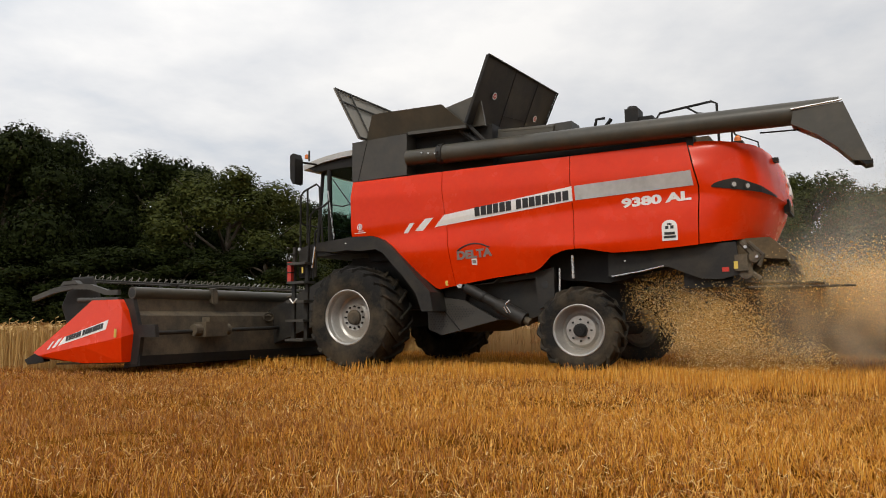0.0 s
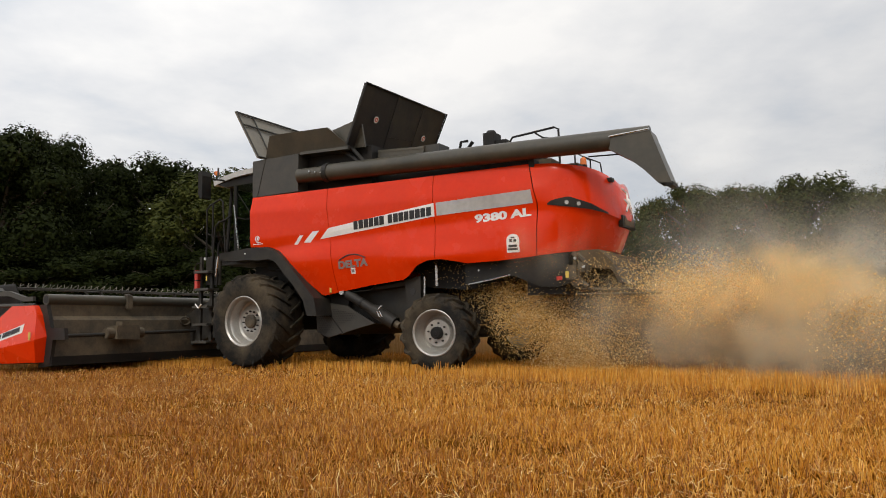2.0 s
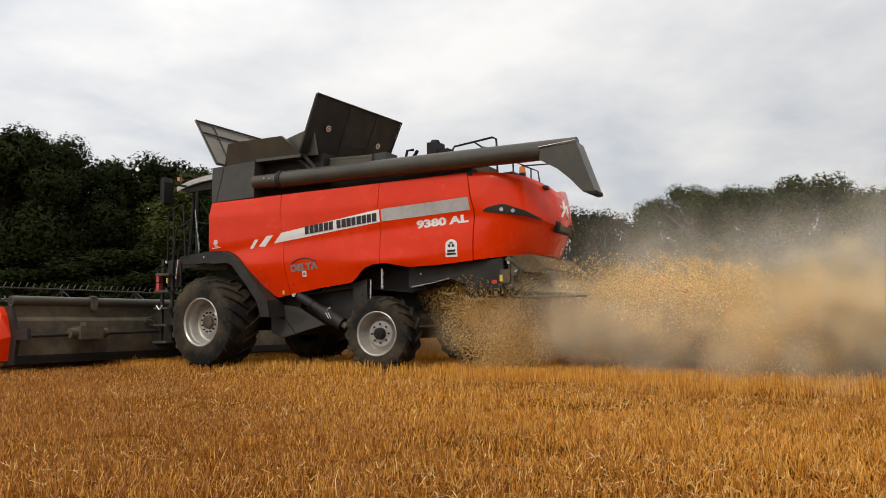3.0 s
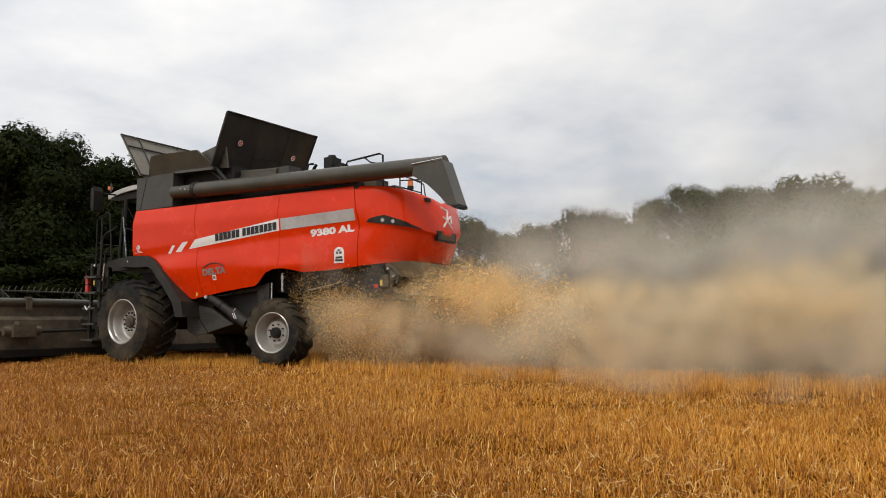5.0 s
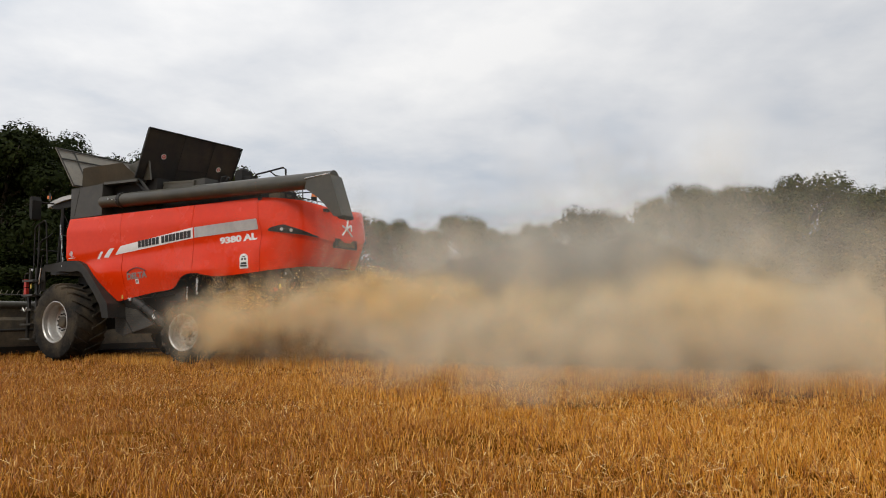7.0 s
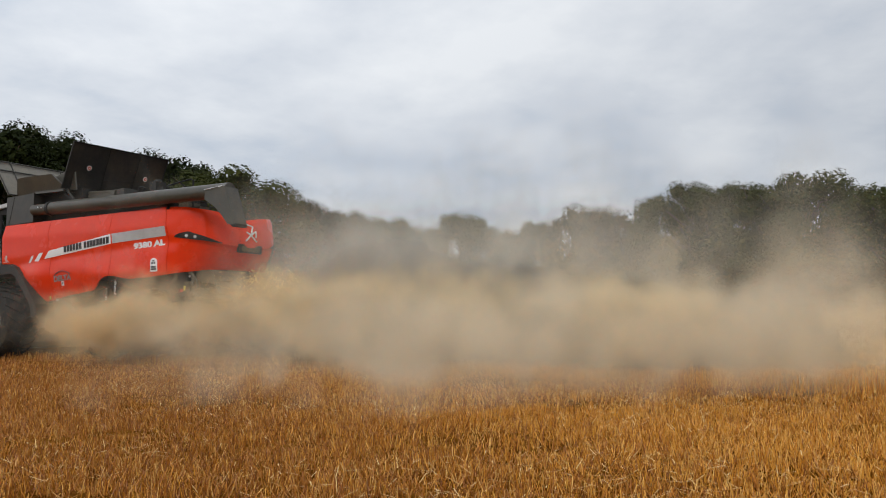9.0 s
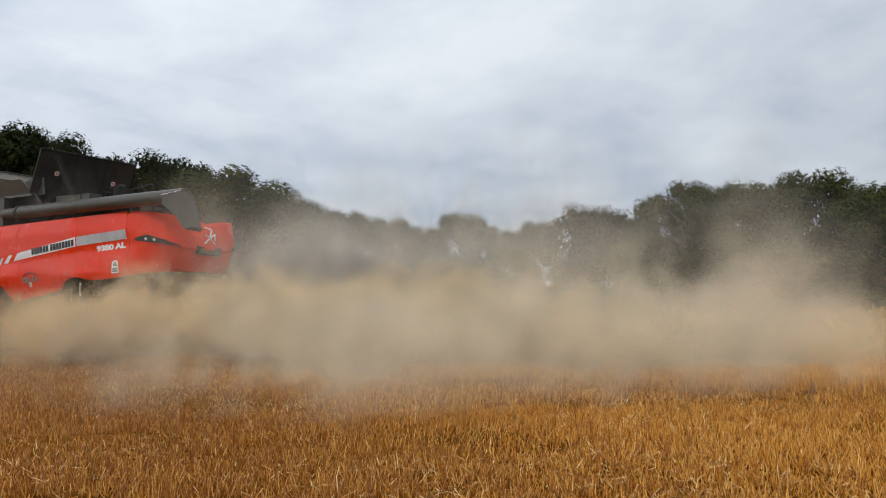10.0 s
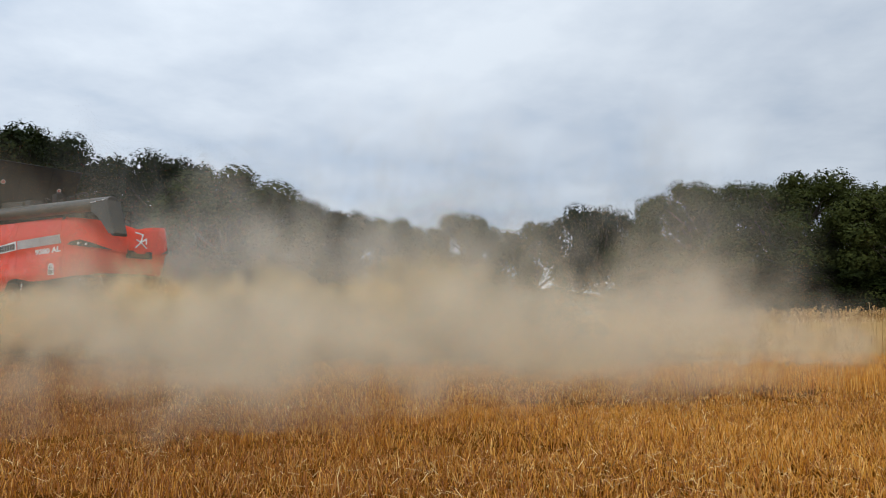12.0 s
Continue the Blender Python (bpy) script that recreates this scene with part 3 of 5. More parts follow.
def build_body(h):
    part("inner_hull", box(-5.55, -0.12, -1.2, 1.2, 1.86, 3.11), BLACK, h)
    for name, k, nu in (("front_side_panel", 0, 26), ("middle_side_panel", 1, 30), ("rear_side_panel", 2, 26)):
        def fn(u, v, sgn=1, k=k):
            g = 0.006
            z = 2.3
            for _ in range(3):
                a, b = seam(k, z) - g, seam(k + 1, z) + g
                x = a + (b - a) * u
                z = bottom(x) + (3.23 - bottom(x)) * v
            return Vector((x, side_y(x, z) * sgn, z))
        part(name, grid(fn, nu, 20, 0.03), RED, h, smooth=True)
        part(name, grid(lambda u, v: fn(u, v, -1), nu, 20, 0.03), RED, h, smooth=True)
    rear = part("rear_hood", grid(hood_fn, 64, 26, 0.03), RED, h, "red rear hood with rounded corners, dusty below", smooth=True)
    # deck above
    bm = bmesh.new()
    pts = [(-0.1, 1.5)] + [(-5.6, 1.30)] + [tuple(hood(s / 20, 0.98))[:2] for s in range(1, 20)] + [(-5.6, -1.30), (-0.1, -1.5)]
    lo = [bm.verts.new((x + 0.05 * (x < -5.7), y * 0.96, 3.12 if x > -5.7 else 3.12 - 0.2 * min(1, (-5.7 - x) / 1.1))) for x, y in pts]
    bm.faces.new(lo)
    part("engine_deck", bm, BLACK, h)
    # lamps in the hood's corner, on both sides
    for sgn in (0, 1):
        def patch(u, v):
            q = 0.09 + 0.50 * u
            s = q / 2 if sgn == 0 else 1 - q / 2
            w = 0.5 * (u / 0.36) ** 0.7 if u < 0.36 else 0.5 * (1 - (u - 0.36) / 0.64) ** 1.1
            return hood(s, 0.500 + 0.12 * (0.12 + 0.88 * 2 * w) * v, 0.012)
        cl = part("lamp_cluster", grid(patch, 18, 4, 0.008), BLACK, h, "dark leaf-shaped lamp cluster")
        for q in (0.25, 0.335):
            s = q / 2 if sgn == 0 else 1 - q / 2
            a = hood(s, 0.545, 0.014)
            n = (hood(s, 0.545, 0.05) - a).normalized()
            part("lamp_rim", spot(a, n, 0.042, 0.012), BOXGREY, cl)
            part("lamp_lens", spot(a + n * 0.010, n, 0.030, 0.008), FOIL, cl, "round clear lamp lens")
    # plate holder and emblem at the rear
    a = hood(0.5, 0.40, 0.0)
    hold = part("plate_holder", box(a.x - 0.05, a.x + 0.02, -0.34, 0.34, 2.26, 2.44), BLACK, h, bevel=0.01)
    part("plate", box(a.x - 0.056, a.x - 0.05, -0.26, 0.26, 2.29, 2.41), TANSHEET, hold, "dust-covered blank rear plate")
    # plain three-armed emblem on the sloping rear face
    def on_rear(y, z):
        q = 1 - abs(y) / 1.38
        vv = 0.5 + 0.5 * min(1, max(0, (z - 2.38) / 0.61))
        p = hood(0.5 - 0.0001 if q > 0.999 else (q / 2 if y > 0 else 1 - q / 2), vv, 0.012)
        return Vector((p.x, y, z))
    em = bmesh.new()
    for pts in (((0.10, 2.90), (-0.12, 2.86)), ((-0.12, 2.86), (-0.02, 2.66)), ((-0.02, 2.66), (0.14, 2.52)), ((-0.02, 2.66), (-0.18, 2.52)),
                ((0.10, 2.72), (-0.02, 2.66)), ((-0.20, 2.76), (-0.02, 2.66)), ((-0.20, 2.76), (-0.18, 2.62))):
        pipe([on_rear(*pts[0]), on_rear(*pts[1])], 0.018, 5, em)
    part("emblem", em, WHITE, h, "pale three-armed emblem")
    part("hinge_block", box(-6.74, -6.62, 0.42, 0.54, 2.96, 3.02), BLACK, h)
    # decals
    rise = lambda x: 2.41 + (-1.77 - x) * 0.073
    stripe = decal("white_stripe", [(-1.68, 2.315), (-4.02, 2.535), (-4.01, 2.755), (-1.87, 2.50)], WHITE, h, "white slanting side stripe", n=20)
    decal("silver_stripe", [(-4.06, 2.54), (-5.74, 2.60), (-5.71, 2.81), (-4.05, 2.755)], FOIL, h, "silver side stripe", n=16)
    decal("slash", [(-1.09, 2.255), (-1.17, 2.25), (-1.31, 2.41), (-1.23, 2.415)], WHITE, h)
    decal("slash", [(-1.31, 2.28), (-1.46, 2.27), (-1.67, 2.47), (-1.52, 2.465)], WHITE, h)
    bars(stripe, -2.41, -3.97, 2.43, 2.575, 0.125, (6, 8), INK, lambda x, z: side_y(x, z) + 0.002)
    lettering("model_number", "9380 AL", -4.74, 2.375, 0.185, 0.96, 0.040, WHITE, h, "white raised model number", squash=0.90)
    lettering("series_name", "DELTA", -2.08, 1.765, 0.17, 0.62, 0.055, INKGREY, h, "grey series lettering")
    arc = bmesh.new()
    prev = None
    for i in range(15):
        f = i / 14
        x = -2.10 - 0.56 * f
        z = 1.90 + 0.035 * f + 0.085 * math.sin(math.pi * min(1, f * 1.05)) ** 0.8
        p = Vector((x, side_y(x, z) + 0.008, z))
        if prev:
            pipe([prev, p], 0.011, 5, arc)
        prev = p
    part("series_arc", arc, INK, h)

    def sticker(name, x, z, w, t, mat, arch=False, label=""):
        pts = [(x - w, z - t), (x + w, z - t), (x + w, z + t * (0.4 if arch else 1))]
        if arch:
            pts += [(x + w * math.cos(a), z + t * 0.4 + t * 0.6 * math.sin(a)) for a in (0.5, 1.0, 1.57, 2.1, 2.6)]
        pts += [(x - w, z + t * (0.4 if arch else 1))]
        return part(name, slab(pts, (lambda a, b: side_y(a, b) + 0.001), (lambda a, b: side_y(a, b) + 0.009)), mat, h, label)
    st = sticker("club_badge", -5.395, 2.0, 0.105, 0.145, WHITE, True, "white arched sticker with dark marks")
    for x, z, w, t in ((-5.395, 1.905, 0.08, 0.016), (-5.395, 1.955, 0.07, 0.018), (-5.36, 2.04, 0.022, 0.022), (-5.43, 2.04, 0.022, 0.022), (-5.395, 2.085, 0.03, 0.012)):
        part("dark_mark", slab([(x - w, z - t), (x + w, z - t), (x + w, z + t), (x - w, z + t)], (lambda a, b: side_y(a, b) + 0.008), (lambda a, b: side_y(a, b) + 0.012)), INK, st)
    st = sticker("small_sticker", -2.38, 1.715, 0.045, 0.05, WHITE)
    part("dark_mark", slab([(-2.41, 1.69), (-2.35, 1.69), (-2.35, 1.74), (-2.41, 1.74)], (lambda a, b: side_y(a, b) + 0.008), (lambda a, b: side_y(a, b) + 0.012)), INKGREY, st)
    ring = bmesh.new()
    for i in range(16):
        a, b = i * math.pi / 8, (i + 1) * math.pi / 8
        ps = [Vector((-0.23 + 0.045 * math.cos(q), side_y(-0.23, 2.4) + 0.008, 2.42 + 0.05 * math.sin(q))) for q in (a, b)]
        pipe(ps, 0.008, 4, ring)
    box(-0.245, -0.215, side_y(-0.23, 2.4), side_y(-0.23, 2.4) + 0.01, 2.39, 2.45, ring)
    box(-0.30, -0.16, side_y(-0.23, 2.3), side_y(-0.23, 2.3) + 0.01, 2.345, 2.357, ring)
    box(-0.35, -0.11, side_y(-0.23, 2.3), side_y(-0.23, 2.3) + 0.01, 2.312, 2.324, ring)
    part("round_sticker", ring, WHITE, h)
    return rear


def hood_fn(u, v):
    return hood(u, v)


def build_tank(h):
    # grey box behind the cab
    for sg in (1, -1):
        b = part("front_side_box", slab([(0.0, 3.245), (-1.14, 3.245), (-1.15, 3.95), (0.0, 3.945)], 1.52 * sg, 0.9 * sg), BOXGREY, h, "plain grey side box behind the cab", bevel=0.012)
        if sg > 0:
            part("joint", pipe([(-0.33, 1.522, 3.94), (-0.13, 1.522, 3.25)], 0.006, 4), BLACK, b)
    part("tank_core", box(-2.62, -0.1, -1.25, 1.24, 3.13, 3.97), BLACK, h)
    # flared grain tank walls
    part("tank_side_wall", slab([(-0.22, 3.97), (-0.45, 4.37), (-0.62, 4.38), (-1.84, 4.34), (-2.27, 3.93), (-1.2, 3.99)], lambda x, z: 1.40 + (z - 3.95) * 0.35, lambda x, z: 1.34 + (z - 3.95) * 0.35), TUBE, h)
    part("tank_ledge", slab([(-1.16, 3.93), (-2.28, 3.89), (-2.28, 3.94), (-1.16, 3.985)], 1.50, 1.1), TUBE, h)
    part("tank_side_wall", slab([(-0.22, 3.97), (-0.45, 4.37), (-1.84, 4.34), (-2.27, 3.93)], lambda x, z: -1.40 - (z - 3.95) * 0.35, lambda x, z: -1.34 - (z - 3.95) * 0.35), TUBE, h)
    part("tank_corner_flap", slab([(-1.70, 4.30), (-2.46, 4.46), (-2.56, 3.92), (-2.1, 3.94)], 1.36, 1.32), TUBE, h, bevel=0.006)
    part("engine_side", box(-5.62, -2.60, 0.15, 1.10, 3.11, 3.50), BLACK, h, bevel=0.02)
    # front lid, leaning ahead: seen from its pale inside
    fl = grid(lambda u, v: Vector((-0.22 + 0.36 * v - 0.02 * u, 1.62 + 0.24 * v - (3.1 + 0.4 * v) * u, 3.98 + 0.90 * v)), 8, 5, 0.02)
    lid = part("front_tank_lid", fl, LINING, h, "pale inner side of the raised front tank lid")
    rib = bmesh.new()
    for v in (0.02, 0.72, 0.98):
        pipe([(-0.25 + 0.36 * v, 1.62 + 0.24 * v, 3.98 + 0.9 * v), (-0.27 + 0.36 * v, -1.48 - 0.16 * v, 3.98 + 0.9 * v)], 0.018, 6, rib)
    for u in (0.0, 0.12, 0.5, 0.88, 1.0):
        pipe([(-0.25, 1.62 - 3.1 * u, 3.98), (0.11, 1.86 - 3.5 * u, 4.88)], 0.016, 6, rib)
    part("lid_frame", rib, BOXGREY, lid)
    # rear lid, leaning back: dark outside with three panels
    def rl(u, v, o=0.0):
        x = -2.30 - 0.43 * v - 0.16 * u * v - 0.22 * u * (1 - v) - o
        return Vector((x, 1.56 - 2.52 * u, 3.95 + 1.05 * v + (0.0 if u < 0.5 else 0.0) + 0.5 * max(0, u - 0.45) * (1 - v)))
    lid = part("rear_tank_lid", grid(rl, 12, 6, 0.03), DARK, h, "dark raised rear tank lid with two warning stickers")
    rib = bmesh.new()
    for u in (0.36, 0.68):
        pipe([rl(u, 0.02, 0.034), rl(u, 0.98, 0.034)], 0.008, 4, rib)
    pipe([rl(0.36, 0.28, 0.034), rl(0.68, 0.28, 0.034)], 0.008, 4, rib)
    pipe([rl(0, 0, 0.02), rl(0, 1, 0.02), rl(1, 1, 0.02), rl(1, 0, 0.02)], 0.018, 6, rib)
    part("lid_edge", rib, BLACK, lid)
    for u, v in ((0.20, 0.50), (0.80, 0.36)):
        p = rl(u, v, 0.032)
        n = (rl(u, v + 0.05) - rl(u, v)).cross(rl(u + 0.05, v) - rl(u, v)).normalized()
        n = n if n.x < 0 else -n
        part("warning_sticker", spot(p, n, 0.06, 0.006, 16), WHITE, lid, "white round warning sticker, red centre")
        part("sticker_centre", spot(p + n * 0.005, n, 0.042, 0.004, 16), REDLENS, lid)
        part("sticker_mark", spot(p + n * 0.008, n, 0.016, 0.004, 8), WHITE, lid)
    # side folding flap and its hinge arms
    part("folded_flap", slab([(-2.62, 3.70), (-3.6, 3.64), (-3.62, 3.80), (-2.68, 3.88)], 1.10, 1.02), TUBE, h, "olive folded canvas flap", bevel=0.01)
    part("flap_roller", pipe([(-2.65, 1.06, 3.86), (-3.62, 1.06, 3.80)], 0.045, 10), TUBE, h, smooth=True)
    bm = pipe([(-2.05, 1.35, 3.95), (-2.45, 1.3, 3.62), (-2.75, 1.2, 3.55)], 0.05, 8)
    pipe([(-2.25, 1.42, 3.98), (-2.62, 1.38, 3.58)], 0.035, 8, bm)
    part("hinge_arm", bm, DARK, h)
    bm = box(-3.9, -3.5, 0.7, 1.05, 3.12, 3.86)
    part("motor_box", bm, BOXGREY, h, bevel=0.04)
    bm = box(-4.9, -3.9, 0.1, 1.05, 3.12, 3.68)
    pipe([(-4.2, 0.9, 3.66), (-4.25, 0.9, 3.86), (-4.38, 0.9, 3.86)], 0.025, 6, bm)
    pipe([(-4.4, 0.95, 3.7), (-4.5, 0.95, 3.82)], 0.03, 6, bm)
    part("engine_cowl", bm, BLACK, h, bevel=0.02)
    bm = box(-4.92, -4.72, 0.72, 1.0, 3.6, 3.92)
    box(-5.12, -4.92, 0.76, 0.96, 3.6, 3.78, bm)
    part("air_intake", bm, BLACK, h, bevel=0.03)
    part("air_intake_cap", pipe([(-4.8, 0.85, 3.92), (-4.8, 0.85, 3.98)], [0.1, 0.07], 14), BLACK, h)
    bm = pipe([(-5.15, 0.91, 3.2), (-5.15, 0.91, 3.70), (-5.22, 0.91, 3.80), (-5.95, 0.91, 3.86), (-6.02, 0.91, 3.82), (-6.03, 0.91, 3.2)], 0.018, 8)
    pipe([(-5.6, 0.91, 3.83), (-5.75, 0.91, 3.72), (-6.03, 0.91, 3.66)], 0.014, 6, bm)
    part("deck_rail", bm, BLACK, h, "black tubular deck rail")
    bm = pipe([(-6.15, -0.2, 3.0), (-6.15, -0.2, 3.5), (-6.15, 0.55, 3.5), (-6.15, 0.55, 3.0)], 0.014, 6)
    pipe([(-6.15, -0.2, 3.28), (-6.15, 0.55, 3.28)], 0.012, 6, bm)
    pipe([(-6.15, 0.2, 3.5), (-6.45, 0.2, 3.35), (-6.5, 0.2, 3.0)], 0.012, 6, bm)
    part("rear_rail", bm, BLACK, h)
    bm = box(-5.9, -5.55, 0.6, 0.95, 3.1, 3.36)
    box(-6.35, -5.95, 0.75, 1.0, 3.05, 3.22, bm)
    part("deck_box", bm, GRIMY, h, bevel=0.02)
    bc = part("beacon_base", spot((-6.18, 0.24, 3.28), (0, 0, 1), 0.06, 0.06), BLACK, h)
    part("beacon_lens", pipe([(-6.18, 0.24, 3.34), (-6.18, 0.24, 3.44), (-6.18, 0.24, 3.47)], [0.055, 0.05, 0.02], 12), AMBER, bc, "orange beacon lens", smooth=True)


def build_auger(h):
    a, b = Vector((-1.16, 1.50, 3.53)), Vector((-7.5, 1.30, 3.40))
    at = lambda f: a.lerp(b, f)
    tube = part("unloading_auger", pipe([at(0), at(0.1), at(0.1), at(1.008)], [0.13, 0.13, 0.155, 0.152], 24), TUBE, h, "long olive-grey unloading auger tube", smooth=True)
    ringm = pipe([at(0.097), at(0.112)], 0.172, 24)
    for i in range(8):
        q = at(0.104) + Vector((0, math.cos(i * 0.785), math.sin(i * 0.785))) * 0.172
        spot(q, (0, math.cos(i * 0.785), math.sin(i * 0.785)), 0.012, 0.014, 6, ringm)
    part("flange", ringm, DARK, tube)
    for i in range(3):
        q = at(0.055 + 0.02 * i)
        part("bolt", spot(q + Vector((0, 0.13, 0.03 - 0.02 * i)), (0, 1, 0), 0.014, 0.02, 6), CHROME, tube)
    # spout: a downward hood at the tube's end
    sec = []
    bm = bmesh.new()
    for x0, z0, x1, z1, w in ((-7.00, 3.245, -7.04, 3.42, 0.158), (-7.30, 3.06, -7.60, 3.44, 0.165), (-7.50, 2.88, -7.71, 3.12, 0.17), (-7.68, 2.68, -7.87, 2.66, 0.17)):
        yc = 1.31
        sec.append([bm.verts.new(p) for p in ((x0, yc - w, z0), (x0, yc + w, z0), (x1, yc + w, z1), (x1, yc - w, z1))])
    for p, q in zip(sec, sec[1:]):
        for i in range(4):
            bm.faces.new((p[i], p[(i + 1) % 4], q[(i + 1) % 4], q[i]))
    sp = part("spout", bm, TUBE, tube, bevel=0.02)
    part("spout_clamp", pipe([(-7.01, 1.482, 3.43), (-7.59, 1.488, 3.46)], 0.012, 6), CHROME, tube)
    part("spout_lip", slab([(-7.72, 2.70), (-7.88, 2.68), (-7.88, 2.63), (-7.80, 2.62)], 1.15, 1.47), BLACK, tube)
    part("support_rod", pipe([(-6.6, 1.2, 3.24), (-7.15, 1.3, 3.19)], 0.012, 6), BLACK, tube)
    bm = box(-5.75, -5.66, 1.1, 1.3, 3.1, 3.30)
    part("auger_saddle", bm, BLACK, h)


def build_cab(h):
    for y in (1.22, -1.22):
        part("cab_post", pipe([(0.72, y, 2.2), (0.76, y, 3.62)], 0.045, 8), BLACK, h)
        part("cab_post", pipe([(1.18, y * 0.86, 2.1), (1.05, y * 0.86, 3.62)], 0.035, 8), BLACK, h)
        part("cab_post", pipe([(0.04, y, 2.2), (0.04, y, 3.62)], 0.05, 8), BLACK, h)
        part("cab_sill", box(0.0, 1.2, y - 0.04, y + 0.04, 2.12, 2.24), BLACK, h)
    for y in (1.225, -1.225):
        part("side_window", slab([(0.08, 2.24), (0.68, 2.24), (0.72, 3.6), (0.08, 3.6)], y, y + 0.012), GLASS, h, "green-tinted side window").visible_shadow = False
    part("front_window", grid(lambda u, v: Vector((1.17 + 0.1 * math.sin(math.pi * u) - 0.12 * v, 1.0 - 2.0 * u, 2.1 + 1.5 * v)), 8, 2, 0.012), GLASS, h).visible_shadow = False
    part("cab_floor", box(-0.05, 1.2, -1.2, 1.2, 2.02, 2.13), DARK, h)
    part("cab_rear_wall", box(-0.08, 0.02, -1.2, 1.2, 2.1, 3.65), BLACK, h)
    bm = box(0.25, 0.65, -0.25, 0.25, 2.13, 2.62)
    box(0.2, 0.34, -0.25, 0.25, 2.62, 3.25, bm)
    part("cab_seat", bm, BLACK, h, bevel=0.05)
    part("steering_column", pipe([(1.0, 0, 2.13), (0.85, 0, 2.85)], 0.04, 8), BLACK, h)
    # roof with its overhanging visor
    def roof(u, v, lo=0):
        x = 0.02 + 1.36 * u
        z = 3.885 - 0.13 * u ** 2.2 + 0.02 * math.sin(math.pi * v)
        y = (1.32 - 0.08 * u ** 3) * (1 - 2 * v)
        return Vector((x, y, z))
    part("cab_roof", grid(roof, 12, 12, 0.10), ROOFGREY, h, "pale grey rounded cab roof", smooth=True)
    part("roof_lining", slab([(0.02, 3.60), (1.05, 3.60), (1.30, 3.70), (1.2, 3.76), (0.02, 3.78)], -1.25, 1.25), BLACK, h, bevel=0.02)
    ml = part("marker_lamp", spot((1.22, 1.3, 3.86), (0, 0, 1), 0.05, 0.07), AMBER, h)
    part("aerial", pipe([(1.16, 1.32, 3.8), (1.16, 1.32, 4.0)], 0.018, 8), BOXGREY, h)
    bm = pipe([(1.0, 1.3, 3.72), (1.18, 1.6, 3.74), (1.2, 1.64, 3.66)], 0.02, 8)
    ar = part("mirror_arm", bm, BLACK, h)
    part("mirror", slab([(1.10, 3.32), (1.15, 3.30), (1.21, 3.40), (1.22, 3.82), (1.14, 3.86), (1.10, 3.76)], 1.56, 1.78), BLACK, ar, "black upright wing mirror", bevel=0.02)
    part("window_bar", pipe([(0.70, 1.26, 2.95), (0.40, 1.28, 2.88), (0.10, 1.27, 2.94)], 0.012, 6), BLACK, h)
    part("wiper", pipe([(0.66, 1.25, 3.42), (0.12, 1.25, 2.75)], 0.010, 5), BLACK, h)
    part("grab_rail", pipe([(0.60, 1.28, 2.3), (0.72, 1.30, 3.2)], 0.016, 6), CHROME, h)


